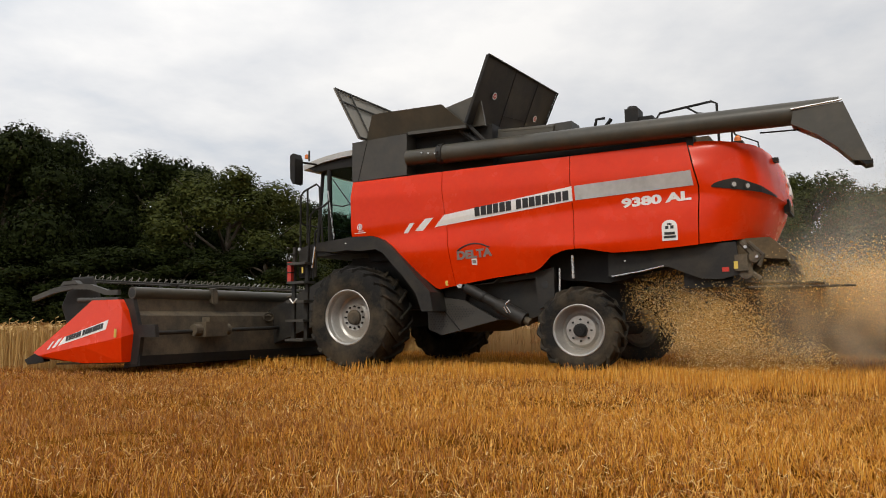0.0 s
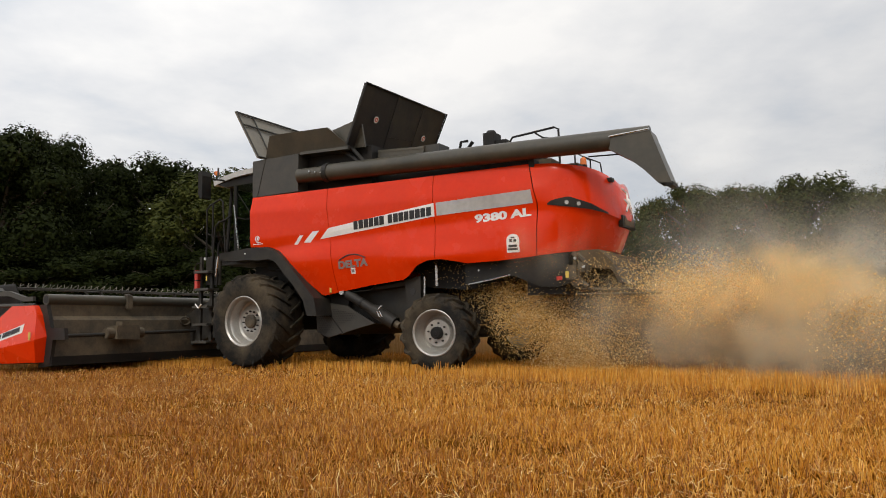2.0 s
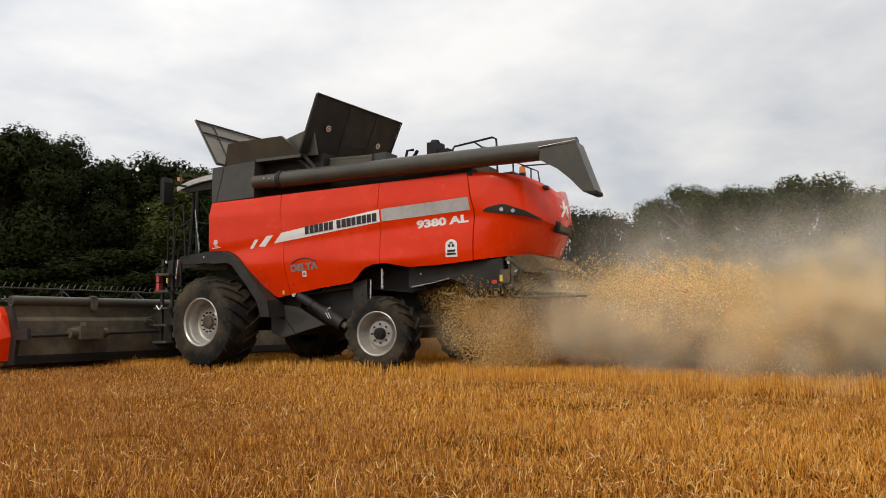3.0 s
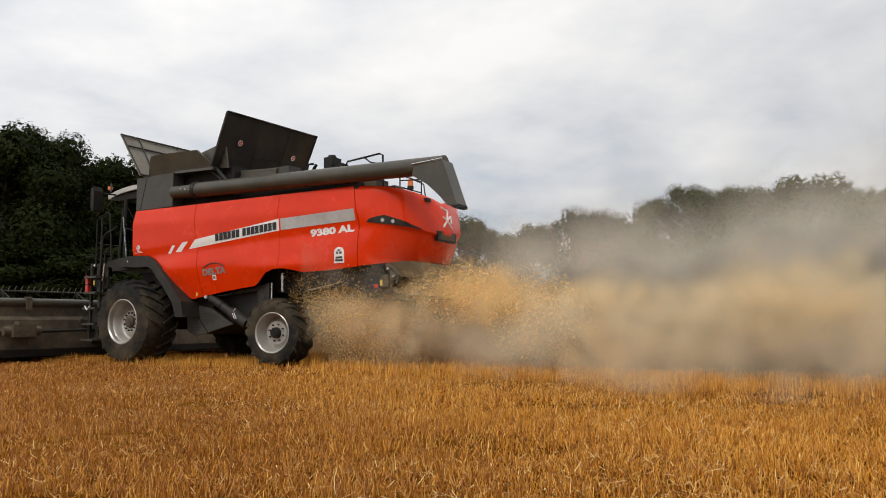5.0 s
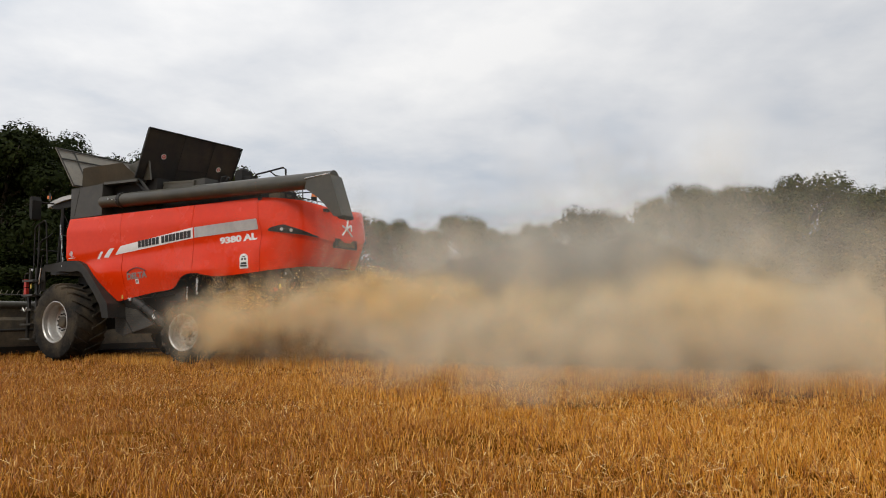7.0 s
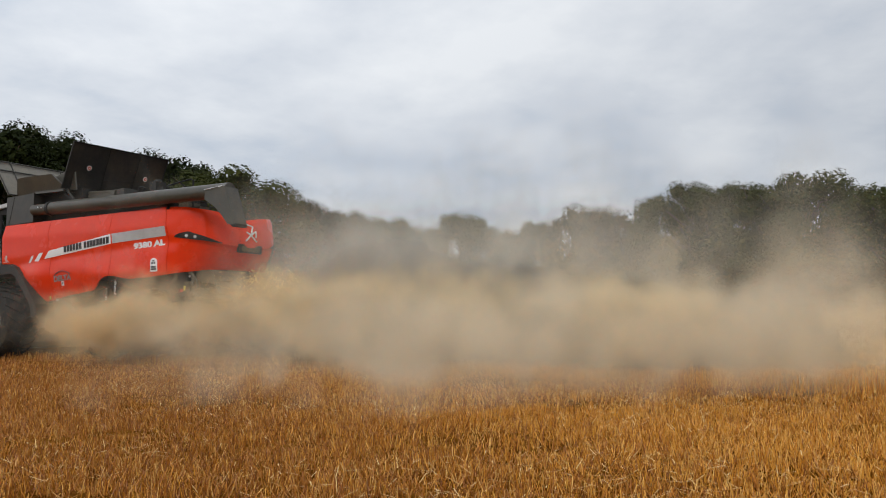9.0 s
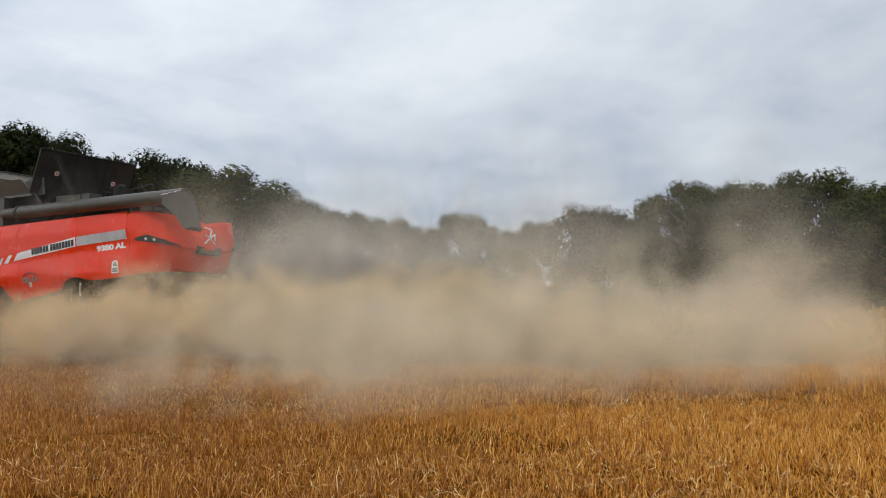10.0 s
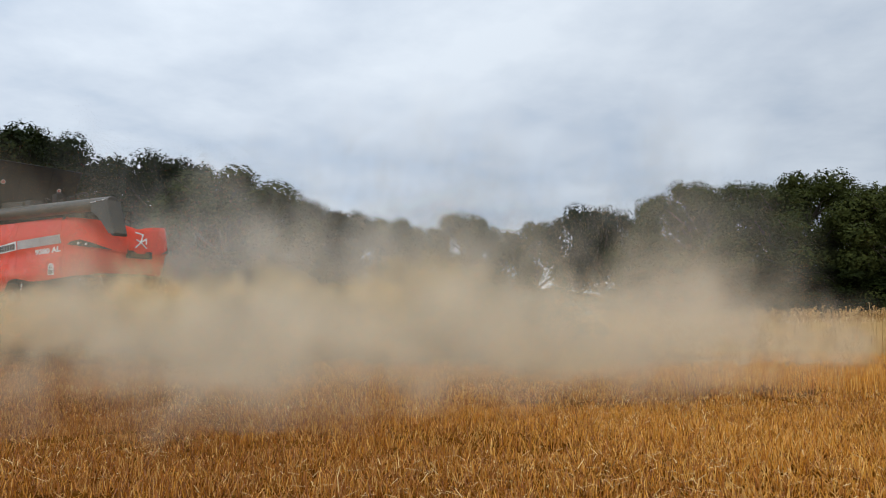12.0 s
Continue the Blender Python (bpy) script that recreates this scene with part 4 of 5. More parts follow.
def build_platform(h):
    bm = slab([(0.72, 2.20), (-0.06, 2.25), (-0.06, 2.04), (0.3, 2.02), (0.72, 2.06)], 1.15, 1.66)
    part("platform", bm, DARK, h, bevel=0.012)
    part("platform_lamp", spot((0.03, 1.665, 2.15), (0, 1, 0), 0.012, 0.01, 8), WHITE, h)
    # wheel arch: a bent band
    arch = [(0.0, 2.25), (-0.5, 2.24), (-0.72, 2.17), (-0.92, 2.03), (-1.14, 1.81), (-1.40, 1.53), (-1.66, 1.26), (-1.72, 0.95)]
    inner = [(-1.50, 0.95), (-1.40, 1.24), (-1.16, 1.52), (-0.90, 1.78), (-0.75, 1.94), (-0.60, 2.01), (-0.3, 2.0), (0.0, 2.03)]
    part("wheel_arch", slab(arch + inner, 1.68, 1.22), DARK, h, "dark plastic front wheel arch", bevel=0.012)
    part("arch_liner", slab([(x, z) for x, z in arch][3:] + [(-2.0, 0.95), (-2.1, 1.3), (-1.7, 1.9)], 1.20, -1.2), BLACK, h)
    # rails
    for name, pts in (("hand_rail", [(0.98, 1.75, 2.1), (0.98, 1.75, 3.06), (0.90, 1.75, 3.14), (0.62, 1.75, 3.24), (0.55, 1.75, 3.18), (0.50, 1.72, 2.2)]),
                      ("hand_rail", [(0.80, 1.78, 1.75), (0.72, 1.78, 2.70), (0.62, 1.78, 2.78), (0.46, 1.75, 2.83), (0.36, 1.70, 2.92)]),
                      ("hand_rail", [(0.82, 1.75, 3.16), (0.82, 1.75, 2.2)]),
                      ("hand_rail", [(0.66, 1.78, 1.55), (0.62, 1.78, 2.35), (0.58, 1.78, 2.42)])):
        part(name, pipe(pts, 0.018, 8), BLACK, h, "black tubular hand rail", smooth=True)
    part("fence_rail", pipe([(0.98, 1.75, 2.6), (1.22, 1.4, 2.6), (1.25, -1.0, 2.6)], 0.016, 6), BLACK, h)
    part("rail_bolt", spot((0.98, 1.77, 2.1), (0, 1, 0), 0.03, 0.02, 8), CHROME, h)
    # ladder of five steps
    bm = bmesh.new()
    for dx in (0.0, 0.30):
        slab([(0.80 + dx, 2.15), (0.86 + dx, 2.15), (0.90 + dx, 0.5), (0.82 + dx, 0.5)], 1.70, 1.75, bm)
    lad = part("ladder_frame", bm, DARK, h, "dark steel access ladder")
    for i in range(5):
        z = 0.50 + 0.335 * i
        x = 0.84 - 0.01 * i
        part("step", box(x - 0.05, x + 0.36, 1.62, 1.90, z - 0.022, z + 0.022), BOXGREY, lad, bevel=0.008)
    part("ladder_panel", box(0.72, 1.12, 1.60, 1.63, 1.6, 2.15), DARK, lad)
    bm = pipe([(1.18, 1.80, 1.50), (1.24, 1.80, 1.55), (1.24, 1.80, 1.95), (1.18, 1.80, 2.02), (1.10, 1.78, 2.02)], 0.015, 6)
    part("lamp_guard", bm, BLACK, lad)
    rl = part("rear_lamp", box(1.14, 1.22, 1.74, 1.82, 1.52, 1.88), REDLENS, lad, "red and amber lamp strip", bevel=0.015)
    part("lamp_divider", box(1.138, 1.222, 1.738, 1.824, 1.68, 1.70), BLACK, rl)
    part("chevron", pipe([(0.92, 1.91, 1.22), (1.0, 1.91, 1.14), (1.08, 1.91, 1.22)], 0.016, 4), WHITE, lad)
    part("reflector", box(0.78, 0.81, 1.9, 1.91, 1.66, 1.76), YELLOW, lad)
    # levers beside the ladder
    part("lever", pipe([(0.66, 1.80, 1.75), (0.60, 1.80, 2.12)], 0.018, 6), CHROME, h)


def wheel(h, name, r, w, rim_r, lugs, label):
    """Centred on its own axle, outer face towards +y."""
    rs = r - 0.048
    prof = [(rim_r, w * 0.48), (rim_r + 0.03, w * 0.50), (rim_r + 0.10, w * 0.52), (rs - 0.10, w * 0.515), (rs - 0.03, w * 0.47), (rs, w * 0.38), (rs + 0.004, 0),
            (rs, -w * 0.38), (rs - 0.03, -w * 0.47), (rs - 0.10, -w * 0.515), (rim_r + 0.10, -w * 0.52), (rim_r, -w * 0.48)]
    wh = part(name, lathe(prof, 56), RUBBER, h, label, smooth=True)
    bm = bmesh.new()
    for i in range(lugs * 2):
        sg = 1 if i % 2 else -1
        a0 = i * math.pi / lugs
        vs = []
        for f, (rad, ya) in enumerate(((rs - 0.07, w * 0.50), (rs - 0.005, w * 0.42), (rs, w * 0.2), (rs, -w * 0.02))):
            a = a0 + 0.30 * f / 3 * (26 / lugs) ** 0.5
            for da in (-0.028, 0.028):
                for up in (0, 1):
                    q = rad + (0.048 if up else -0.03)
                    aa = a + da * (1.0 if not up else 0.72) * (1.1 if lugs > 18 else 1.4)
                    vs.append(bm.verts.new((q * math.cos(aa), sg * ya * (1.0 if not up or f else 1.03), q * math.sin(aa))))
        for f in range(3):
            b = f * 4
            for p in ((0, 1, 5, 4), (1, 3, 7, 5), (3, 2, 6, 7)):
                bm.faces.new([vs[b + j] for j in p])
        bm.faces.new([vs[j] for j in (0, 2, 3, 1)])
        bm.faces.new([vs[12 + j] for j in (0, 1, 3, 2)])
    part("tread", bm, RUBBER, wh)
    return wh


def build_wheels(h):
    made = []
    for y, side in ((1.56, 1), (-1.56, -1)):
        wh = wheel(h, "front_wheel", 0.875, 0.74, 0.45, 20, "large black front tyre with chevron tread")
        prof = [(0.455, 0.355), (0.465, 0.365), (0.45, 0.372), (0.425, 0.35), (0.42, 0.27), (0.40, 0.25), (0.385, 0.16), (0.375, 0.10), (0.34, 0.08), (0.30, 0.10), (0.24, 0.14), (0.22, 0.16), (0.20, 0.15), (0.0, 0.15)]
        rim = part("rim", lathe([(r, q) for r, q in prof]), SILVER, wh, "dusty silver dished rim", smooth=True)
        part("hub", lathe([(0.13, 0.14), (0.125, 0.20), (0.09, 0.225), (0.0, 0.225)], 24), GRIMY, rim)
        for i in range(12):
            a = i * math.pi / 6
            part("wheel_nut", spot((0.185 * math.cos(a), 0.15, 0.185 * math.sin(a)), (0, 1, 0), 0.017, 0.035, 6), BLACK, rim)
        made.append((wh, (-0.20, y, 0.875), 0.875, 0 if side > 0 else 180))
    for y, side in ((1.50, 1), (-1.50, -1)):
        wh = wheel(h, "rear_wheel", 0.63, 0.50, 0.36, 17, "black rear tyre with bar tread")
        prof = [(0.362, 0.24), (0.372, 0.25), (0.36, 0.258), (0.338, 0.24), (0.33, 0.17), (0.315, 0.15), (0.30, 0.05), (0.285, 0.02), (0.25, 0.03), (0.225, 0.08), (0.21, 0.10), (0.0, 0.10)]
        rim = part("rim", lathe(prof), SILVER, wh, "silver dished rim with bolted hub", smooth=True)
        part("hub", lathe([(0.10, 0.09), (0.095, 0.17), (0.07, 0.20), (0.03, 0.20), (0.03, 0.215), (0.0, 0.215)], 20), BLACK, rim)
        for i in range(8):
            a = i * math.pi / 4
            part("wheel_nut", spot((0.155 * math.cos(a), 0.10, 0.155 * math.sin(a)), (0, 1, 0), 0.016, 0.03, 6), DARK, rim)
        made.append((wh, (-4.13, y, 0.63), 0.63, 7 if side > 0 else 187))
    return made


def build_chassis(h):
    part("front_axle", box(-0.40, 0.0, -1.3, 1.3, 0.7, 1.15), BLACK, h, bevel=0.04)
    part("rear_axle", pipe([(-4.13, 1.35, 0.63), (-4.13, -1.35, 0.63)], 0.11, 12), BLACK, h)
    part("axle_beam", slab([(-3.7, 1.45), (-4.55, 1.45), (-4.4, 0.75), (-3.9, 0.75)], 0.55, -0.55), BLACK, h, bevel=0.03)
    # sieve box side and frame rails
    part("sieve_box", slab([(-1.7, 1.30), (-3.5, 1.56), (-3.55, 0.95), (-3.2, 0.82), (-2.4, 0.78), (-1.75, 0.6)], 1.08, -1.08), DARK, h, bevel=0.02)
    part("side_channel", slab([(-2.65, 1.44), (-3.5, 1.53), (-3.5, 1.45), (-2.65, 1.38)], 1.22, 1.06), DARK, h)
    part("frame_plate", slab([(-3.30, 1.52), (-3.62, 1.58), (-3.62, 1.05), (-3.36, 0.95)], 1.26, 1.16), DARK, h, bevel=0.01)
    bm = spot((-3.47, 1.262, 1.32), (0, 1, 0), 0.055, 0.006, 16)
    part("plate_hole", bm, INK, h)
    part("upright_rod", pipe([(-3.72, 1.3, 1.2), (-3.73, 1.3, 1.56)], 0.016, 8), CHROME, h)
    part("upright_rod", pipe([(-3.9, 1.2, 1.4), (-3.9, 1.2, 1.75)], 0.025, 8), CHROME, h)
    part("hull_side", slab([(-3.3, 1.9), (-6.1, 1.9), (-6.1, 1.4), (-5.3, 1.5), (-4.4, 1.32), (-3.6, 1.4)], 1.02, -1.02), BLACK, h)
    # chopper side sheet below the rear panel
    part("chopper_side", slab([(-4.45, 1.74), (-6.22, 1.80), (-6.26, 1.36), (-6.0, 1.30), (-5.75, 1.32), (-5.30, 1.51), (-4.95, 1.49), (-4.45, 1.40)], 1.20, 1.14), DARK, h, "dark grey chopper side sheet", bevel=0.01)
    part("chopper_side", slab([(-4.45, 1.74), (-6.22, 1.80), (-6.26, 1.36), (-5.75, 1.32), (-5.30, 1.51), (-4.45, 1.40)], -1.20, -1.14), DARK, h)
    part("sheet_edge", pipe([(-4.5, 1.21, 1.40), (-4.95, 1.21, 1.46), (-5.25, 1.21, 1.52)], 0.012, 5), CHROME, h)
    part("sheet_bolt", spot((-4.7, 1.2, 1.62), (0, 1, 0), 0.014, 0.012, 8), CHROME, h)
    part("chopper_drum", box(-6.15, -5.5, -1.1, 1.1, 1.2, 1.75), BLACK, h)
    # straw chute at the rear, coated with dust
    part("straw_chute", slab([(-6.2, 1.86), (-6.62, 1.86), (-6.86, 1.62), (-6.80, 1.55), (-6.4, 1.60), (-6.2, 1.5)], 0.95, -0.95), TANSHEET, h, "dust-coated straw chute below the hood", bevel=0.015)
    part("chute_lip", slab([(-6.84, 1.64), (-6.98, 1.34), (-6.94, 1.32), (-6.80, 1.58)], 1.0, -1.0), GRIMY, h)
    bm = pipe([(-6.28, 1.15, 1.80), (-6.42, 1.15, 1.62), (-6.36, 1.15, 1.40), (-6.5, 1.15, 1.28)], 0.05, 8)
    pipe([(-6.38, 1.22, 1.78), (-6.55, 1.2, 1.60), (-6.50, 1.2, 1.46)], 0.03, 8, bm)
    spot((-6.45, 1.12, 1.58), (0, 1, 0), 0.075, 0.12, 12, bm)
    spot((-6.33, 1.12, 1.38), (0, 1, 0), 0.09, 0.08, 12, bm)
    box(-6.36, -6.2, 1.1, 1.24, 1.40, 1.62, bm)
    part("chopper_drive", bm, GRIMY, h, "grimy chopper drive with pulleys")
    part("reflector", box(-6.24, -6.19, 1.245, 1.252, 1.43, 1.53), YELLOW, h)
    part("reflector", box(-6.12, -6.03, 1.205, 1.212, 1.40, 1.46), REDLENS, h)
    part("drive_bolt", spot((-6.34, 1.21, 1.72), (0, 1, 0), 0.022, 0.03, 8), CHROME, h)
    part("drive_bolt", spot((-6.48, 1.24, 1.58), (0, 1, 0), 0.022, 0.03, 8), CHROME, h)
    for y in (0.9, 0.45, 0.0, -0.45, -0.9):
        part("spreader_vane", slab([(-6.35, 1.28), (-7.2, 1.19), (-7.2, 1.15), (-6.35, 1.15)], y, y + 0.03), GRIMY, h)
    part("spreader_board", slab([(-6.3, 1.30), (-7.25, 1.22), (-7.25, 1.20), (-6.3, 1.26)], 1.15, -1.15), GRIMY, h, "rusty straw spreader board")
    part("spreader_rod", pipe([(-6.35, 1.2, 1.18), (-7.6, 1.2, 1.16)], 0.016, 6), GRIMY, h)
    # screen guard behind the front wheel
    gd = part("screen_guard", slab([(-1.33, 1.23), (-2.05, 1.12), (-2.66, 0.80), (-1.62, 0.56), (-1.37, 0.66)], 1.24, 1.18), BOXGREY, h, "dark perforated screen guard", bevel=0.008)
    mesh = bmesh.new()
    for i in range(22):
        for k in range(13):
            x, z = -1.42 - 0.052 * i - (0.026 if k % 2 else 0), 0.66 + 0.040 * k
            if z < 1.13 - 0.2 * max(0, (-1.5 - x)) and x > -2.25 and z > 0.60 + 0.02 * i:
                spot((x, 1.2405, z), (0, 1, 0), 0.013, 0.006, 6, mesh)
    part("perforations", mesh, INK, gd)["kind"] = "stuff"
    part("guard_rib", pipe([(-1.5, 1.25, 1.15), (-1.98, 1.25, 0.62)], 0.012, 5), BLACK, gd)
    # telescopic cylinder
    a, b = Vector((-2.08, 1.34, 1.36)), Vector((-3.18, 1.34, 0.78))
    cy = part("slope_cylinder", pipe([a.lerp(b, f) for f in (0.06, 0.12, 0.60)], 0.085, 16), DARK, h, "thick dark hydraulic cylinder", smooth=True)
    part("cylinder_sleeve", pipe([a.lerp(b, f) for f in (0.56, 0.62, 0.98)], [0.10, 0.115, 0.115], 16), DARK, cy, smooth=True)
    part("cylinder_ring", pipe([a.lerp(b, f) for f in (0.34, 0.37)], 0.095, 16), BLACK, cy)
    part("cylinder_eye", spot(a + Vector((0.02, -0.05, 0.0)), (0, 1, 0), 0.05, 0.12, 12), CHROME, cy)
    part("cylinder_cap", pipe([a.lerp(b, f) for f in (0.98, 1.06)], 0.06, 12), GRIMY, cy)
    bm = bmesh.new()
    for dx in (0, 0.05):
        pipe([(-2.86 - dx, 1.46, 1.0), (-2.92 - dx, 1.46, 0.9)], 0.012, 6, bm)
    pipe([(-2.90, 1.47, 1.03), (-2.97, 1.47, 1.10)], 0.014, 6, bm)
    part("valve", bm, CHROME, cy)
    part("marker_strip", box(-1.86, -1.82, 1.42, 1.44, 1.36, 1.44), YELLOW, h)
    part("hose", pipe([(-2.1, 1.3, 1.45), (-2.25, 1.3, 1.36), (-2.6, 1.28, 1.38), (-2.7, 1.26, 1.46)], 0.012, 6), BOXGREY, h)
    # feeder house down to the header
    part("feeder_house", slab([(0.5, 1.95), (2.7, 1.05), (2.7, 0.35), (0.7, 1.0)], 0.75, -0.75), DARK, h, bevel=0.03)
    part("belly", box(-1.6, 0.4, -1.0, 1.0, 1.0, 1.95), BLACK, h)


def build_header(h):
    W = 3.86
    bk = part("header_back", slab([(2.72, 1.04), (2.58, 0.95), (2.52, 0.22), (2.60, 0.20), (2.66, 0.92), (2.78, 1.03)], W - 0.06, -W), GRIMY, h, "dusty dark steel header back wall")
    part("back_band", slab([(2.70, 1.03), (2.76, 1.03), (2.76, 1.235), (2.70, 1.235)], W - 0.05, -W), GRIMY, bk, bevel=0.01)
    part("top_tube", pipe([(2.74, W, 1.325), (2.74, -W, 1.325)], 0.10, 20), TUBE, bk, "olive-grey header top tube", smooth=True)
    part("tube_end", spot((2.74, W + 0.001, 1.325), (0, 1, 0), 0.075, 0.004, 16), INK, bk)
    part("header_floor", slab([(2.55, 0.18), (4.75, 0.12), (4.75, 0.15), (2.6, 0.24)], W, -W), GRIMY, bk)
    part("skid_sheet", slab([(2.50, 0.30), (2.50, 0.14), (2.9, 0.10), (2.9, 0.16)], W, -W), BLACK, bk)
    part("intake_auger", pipe([(3.3, W - 0.1, 0.62), (3.3, -W + 0.1, 0.62)], 0.22, 16), GRIMY, bk, smooth=True)
    # hose clip and brackets
    part("tube_bracket", slab([(2.62, 1.44), (2.72, 1.46), (2.70, 1.20), (2.60, 1.16)], 2.15, 2.27), GRIMY, bk, bevel=0.01)
    part("pipe_hook", pipe([(2.62, 0.30, 1.33), (2.56, 0.12, 1.36), (2.56, -0.05, 1.40)], 0.02, 6), GRIMY, bk)
    part("hose_coil", pipe([(2.55, 0.9 + 0.13 * math.cos(a), 0.92 + 0.08 * math.sin(a)) for a in [i * 0.5 for i in range(14)]], 0.018, 6), GRIMY, bk)
    sh = part("drive_shaft", pipe([(2.42, 3.7, 0.66), (2.42, 0.4, 0.72)], 0.035, 10), DARK, bk)
    bm = box(2.24, 2.52, 2.25, 2.75, 0.58, 0.84)
    spot((2.38, 2.1, 0.70), (0, 1, 0), 0.10, 0.8, 14, bm)
    box(2.3, 2.5, 2.4, 2.6, 0.84, 0.92, bm)
    part("gearbox", bm, GRIMY, sh, "dusty header gearbox", bevel=0.03)
    # crop dividers at both ends
    for sg in (1, -1):
        o = lambda y: y * sg
        top = [(5.02, 0.34), (4.25, 0.82), (3.65, 1.22), (2.93, 1.22), (2.80, 1.05)]
        rear = [(2.66, 0.66), (2.72, 0.20)]
        bm = bmesh.new()
        inner = [bm.verts.new((x, o(3.86), z)) for x, z in top + rear + [(3.75, 0.17), (4.90, 0.22)]]
        face = lambda z: 4.10 - 0.184 * (z - 0.46)
        outer_t = [bm.verts.new((x, o(face(z)), z)) for x, z in top]
        c = [bm.verts.new((x, o(face(z)), z)) for x, z in ((4.86, 0.29), (3.7, 0.46), (2.70, 0.60))]
        b = [bm.verts.new((x, o(y), z)) for x, y, z in ((2.74, 4.02, 0.20), (3.75, 4.02, 0.17), (4.88, 4.0, 0.23))]
        bm.faces.new((outer_t[0], outer_t[1], outer_t[2], outer_t[3], outer_t[4], c[2], c[1], c[0]))
        bm.faces.new((c[1], c[2], b[0], b[1]))
        bm.faces.new((c[0], c[1], b[1], b[2]))
        bm.faces.new((outer_t[0], c[0], b[2]))
        loop = outer_t + [c[2], b[0], b[1], b[2]]
        inn = inner[:5] + [inner[5], inner[6], inner[7], inner[8]]
        for i in range(9):
            bm.faces.new((loop[i], loop[(i + 1) % 9], inn[(i + 1) % 9], inn[i]))
        bm.faces.new(inn)
        dv = part("crop_divider", bm, RED, h, "red faceted crop divider with white name stripe", bevel=0.02)
        part("divider_tip", slab([(4.98, 0.40), (5.50, 0.20), (5.40, 0.12), (4.9, 0.18)], o(3.88), o(4.0)), BLACK, dv, bevel=0.02)
        part("end_plate", slab([(2.98, 1.23), (2.70, 1.23), (2.55, 0.80), (2.15, 0.80), (2.12, 0.60), (2.48, 0.60), (2.55, 0.16), (2.8, 0.16)], o(3.80), o(3.87)), DARK, dv, bevel=0.01)
        part("orange_reflector", box(2.80, 2.84, o(4.085), o(4.105), 0.60, 0.74), YELLOW, dv)
        pl = lambda x, z: o(face(z) - 0.004)
        p2 = lambda x, z: o(face(z) + 0.006)
        st = part("name_stripe", slab([(4.34, 0.46), (3.12, 0.73), (3.10, 0.89), (4.20, 0.61)], pl, p2), WHITE, dv)
        part("slash", slab([(4.50, 0.42), (4.41, 0.44), (4.27, 0.595), (4.36, 0.57)], pl, p2), WHITE, dv)
        part("slash", slab([(4.64, 0.39), (4.58, 0.405), (4.46, 0.55), (4.52, 0.53)], pl, p2), WHITE, dv)
        if sg > 0:
            bars(st, 4.14, 3.20, 0.535, 0.625, 0.215, (6, 8), INK, lambda x, z: face(z) + 0.002)
        # reel arm
        part("reel_arm", slab([(2.95, 1.30), (3.25, 1.30), (3.7, 1.41), (4.2, 1.43), (4.7, 1.38), (5.36, 1.25), (5.38, 1.33), (4.72, 1.47), (4.2, 1.53), (3.7, 1.50), (3.2, 1.38), (2.95, 1.38)], o(3.92), o(3.98)), BOXGREY, h, "grey reel support arm", bevel=0.008)
        part("reel_ram", pipe([(3.0, o(3.9), 1.22), (4.1, o(3.9), 1.24)], 0.04, 10), BOXGREY, h)
        part("arm_cover", slab([(4.0, 1.52), (4.5, 1.50), (4.42, 1.57), (4.1, 1.58)], o(3.90), o(4.0)), BOXGREY, h)
    # reel: a tube with six tined bats that turns
    reel = part("reel", pipe([(0, 3.7, 0), (0, -3.7, 0)], 0.07, 12), DARK, h, "turning pickup reel with tined bats")
    for y in (3.68, 1.9, 0, -1.9, -3.68):
        bm = bmesh.new()
        for i in range(6):
            a = i * math.pi / 3
            b = (i + 1) * math.pi / 3
            R = 0.50
            pipe([(0, y, 0), (R * math.cos(a), y, R * math.sin(a))], 0.022, 5, bm)
            pipe([(R * math.cos(a), y, R * math.sin(a)), (R * math.cos(b), y, R * math.sin(b))], 0.016, 5, bm)
        part("reel_spider", bm, DARK, reel)
    for y in (3.74, -3.74):
        part("reel_disc", lathe([(0.02, y - 0.015), (0.56, y - 0.015), (0.60, y), (0.56, y + 0.015), (0.02, y + 0.015)], 6), BLACK, reel, "dark six-cornered reel end plate")
    for i in range(6):
        a = i * math.pi / 3
        c = Vector((0.52 * math.cos(a), 0, 0.52 * math.sin(a)))
        bat = part("bat", pipe([c + Vector((0, 3.68, 0)), c + Vector((0, -3.68, 0))], 0.018, 6), BOXGREY, reel)
        bm = bmesh.new()
        d = Vector((math.cos(a + 0.5), 0, math.sin(a + 0.5)))
        for k in range(48):
            y = 3.62 - k * 0.154
            p = c + Vector((0, y, 0))
            pipe([p - d * 0.03, p + d * 0.05 + Vector((0, 0.02, 0)), p + d * 0.13], 0.008, 4, bm)
        part("tine_row", bm, LINING, bat)["kind"] = "stuff"
    return reel


def build_harvester():
    h = new("combine_harvester")
    build_body(h)
    build_tank(h)
    build_auger(h)
    build_cab(h)
    build_platform(h)
    wheels = build_wheels(h)
    build_chassis(h)
    reel = build_header(h)
    tagged(h, "red combine harvester with grey auger, dusty, cutting wheat", "combine harvester")
    return h, wheels, reel


harvester, WHEELS, REEL = build_harvester()

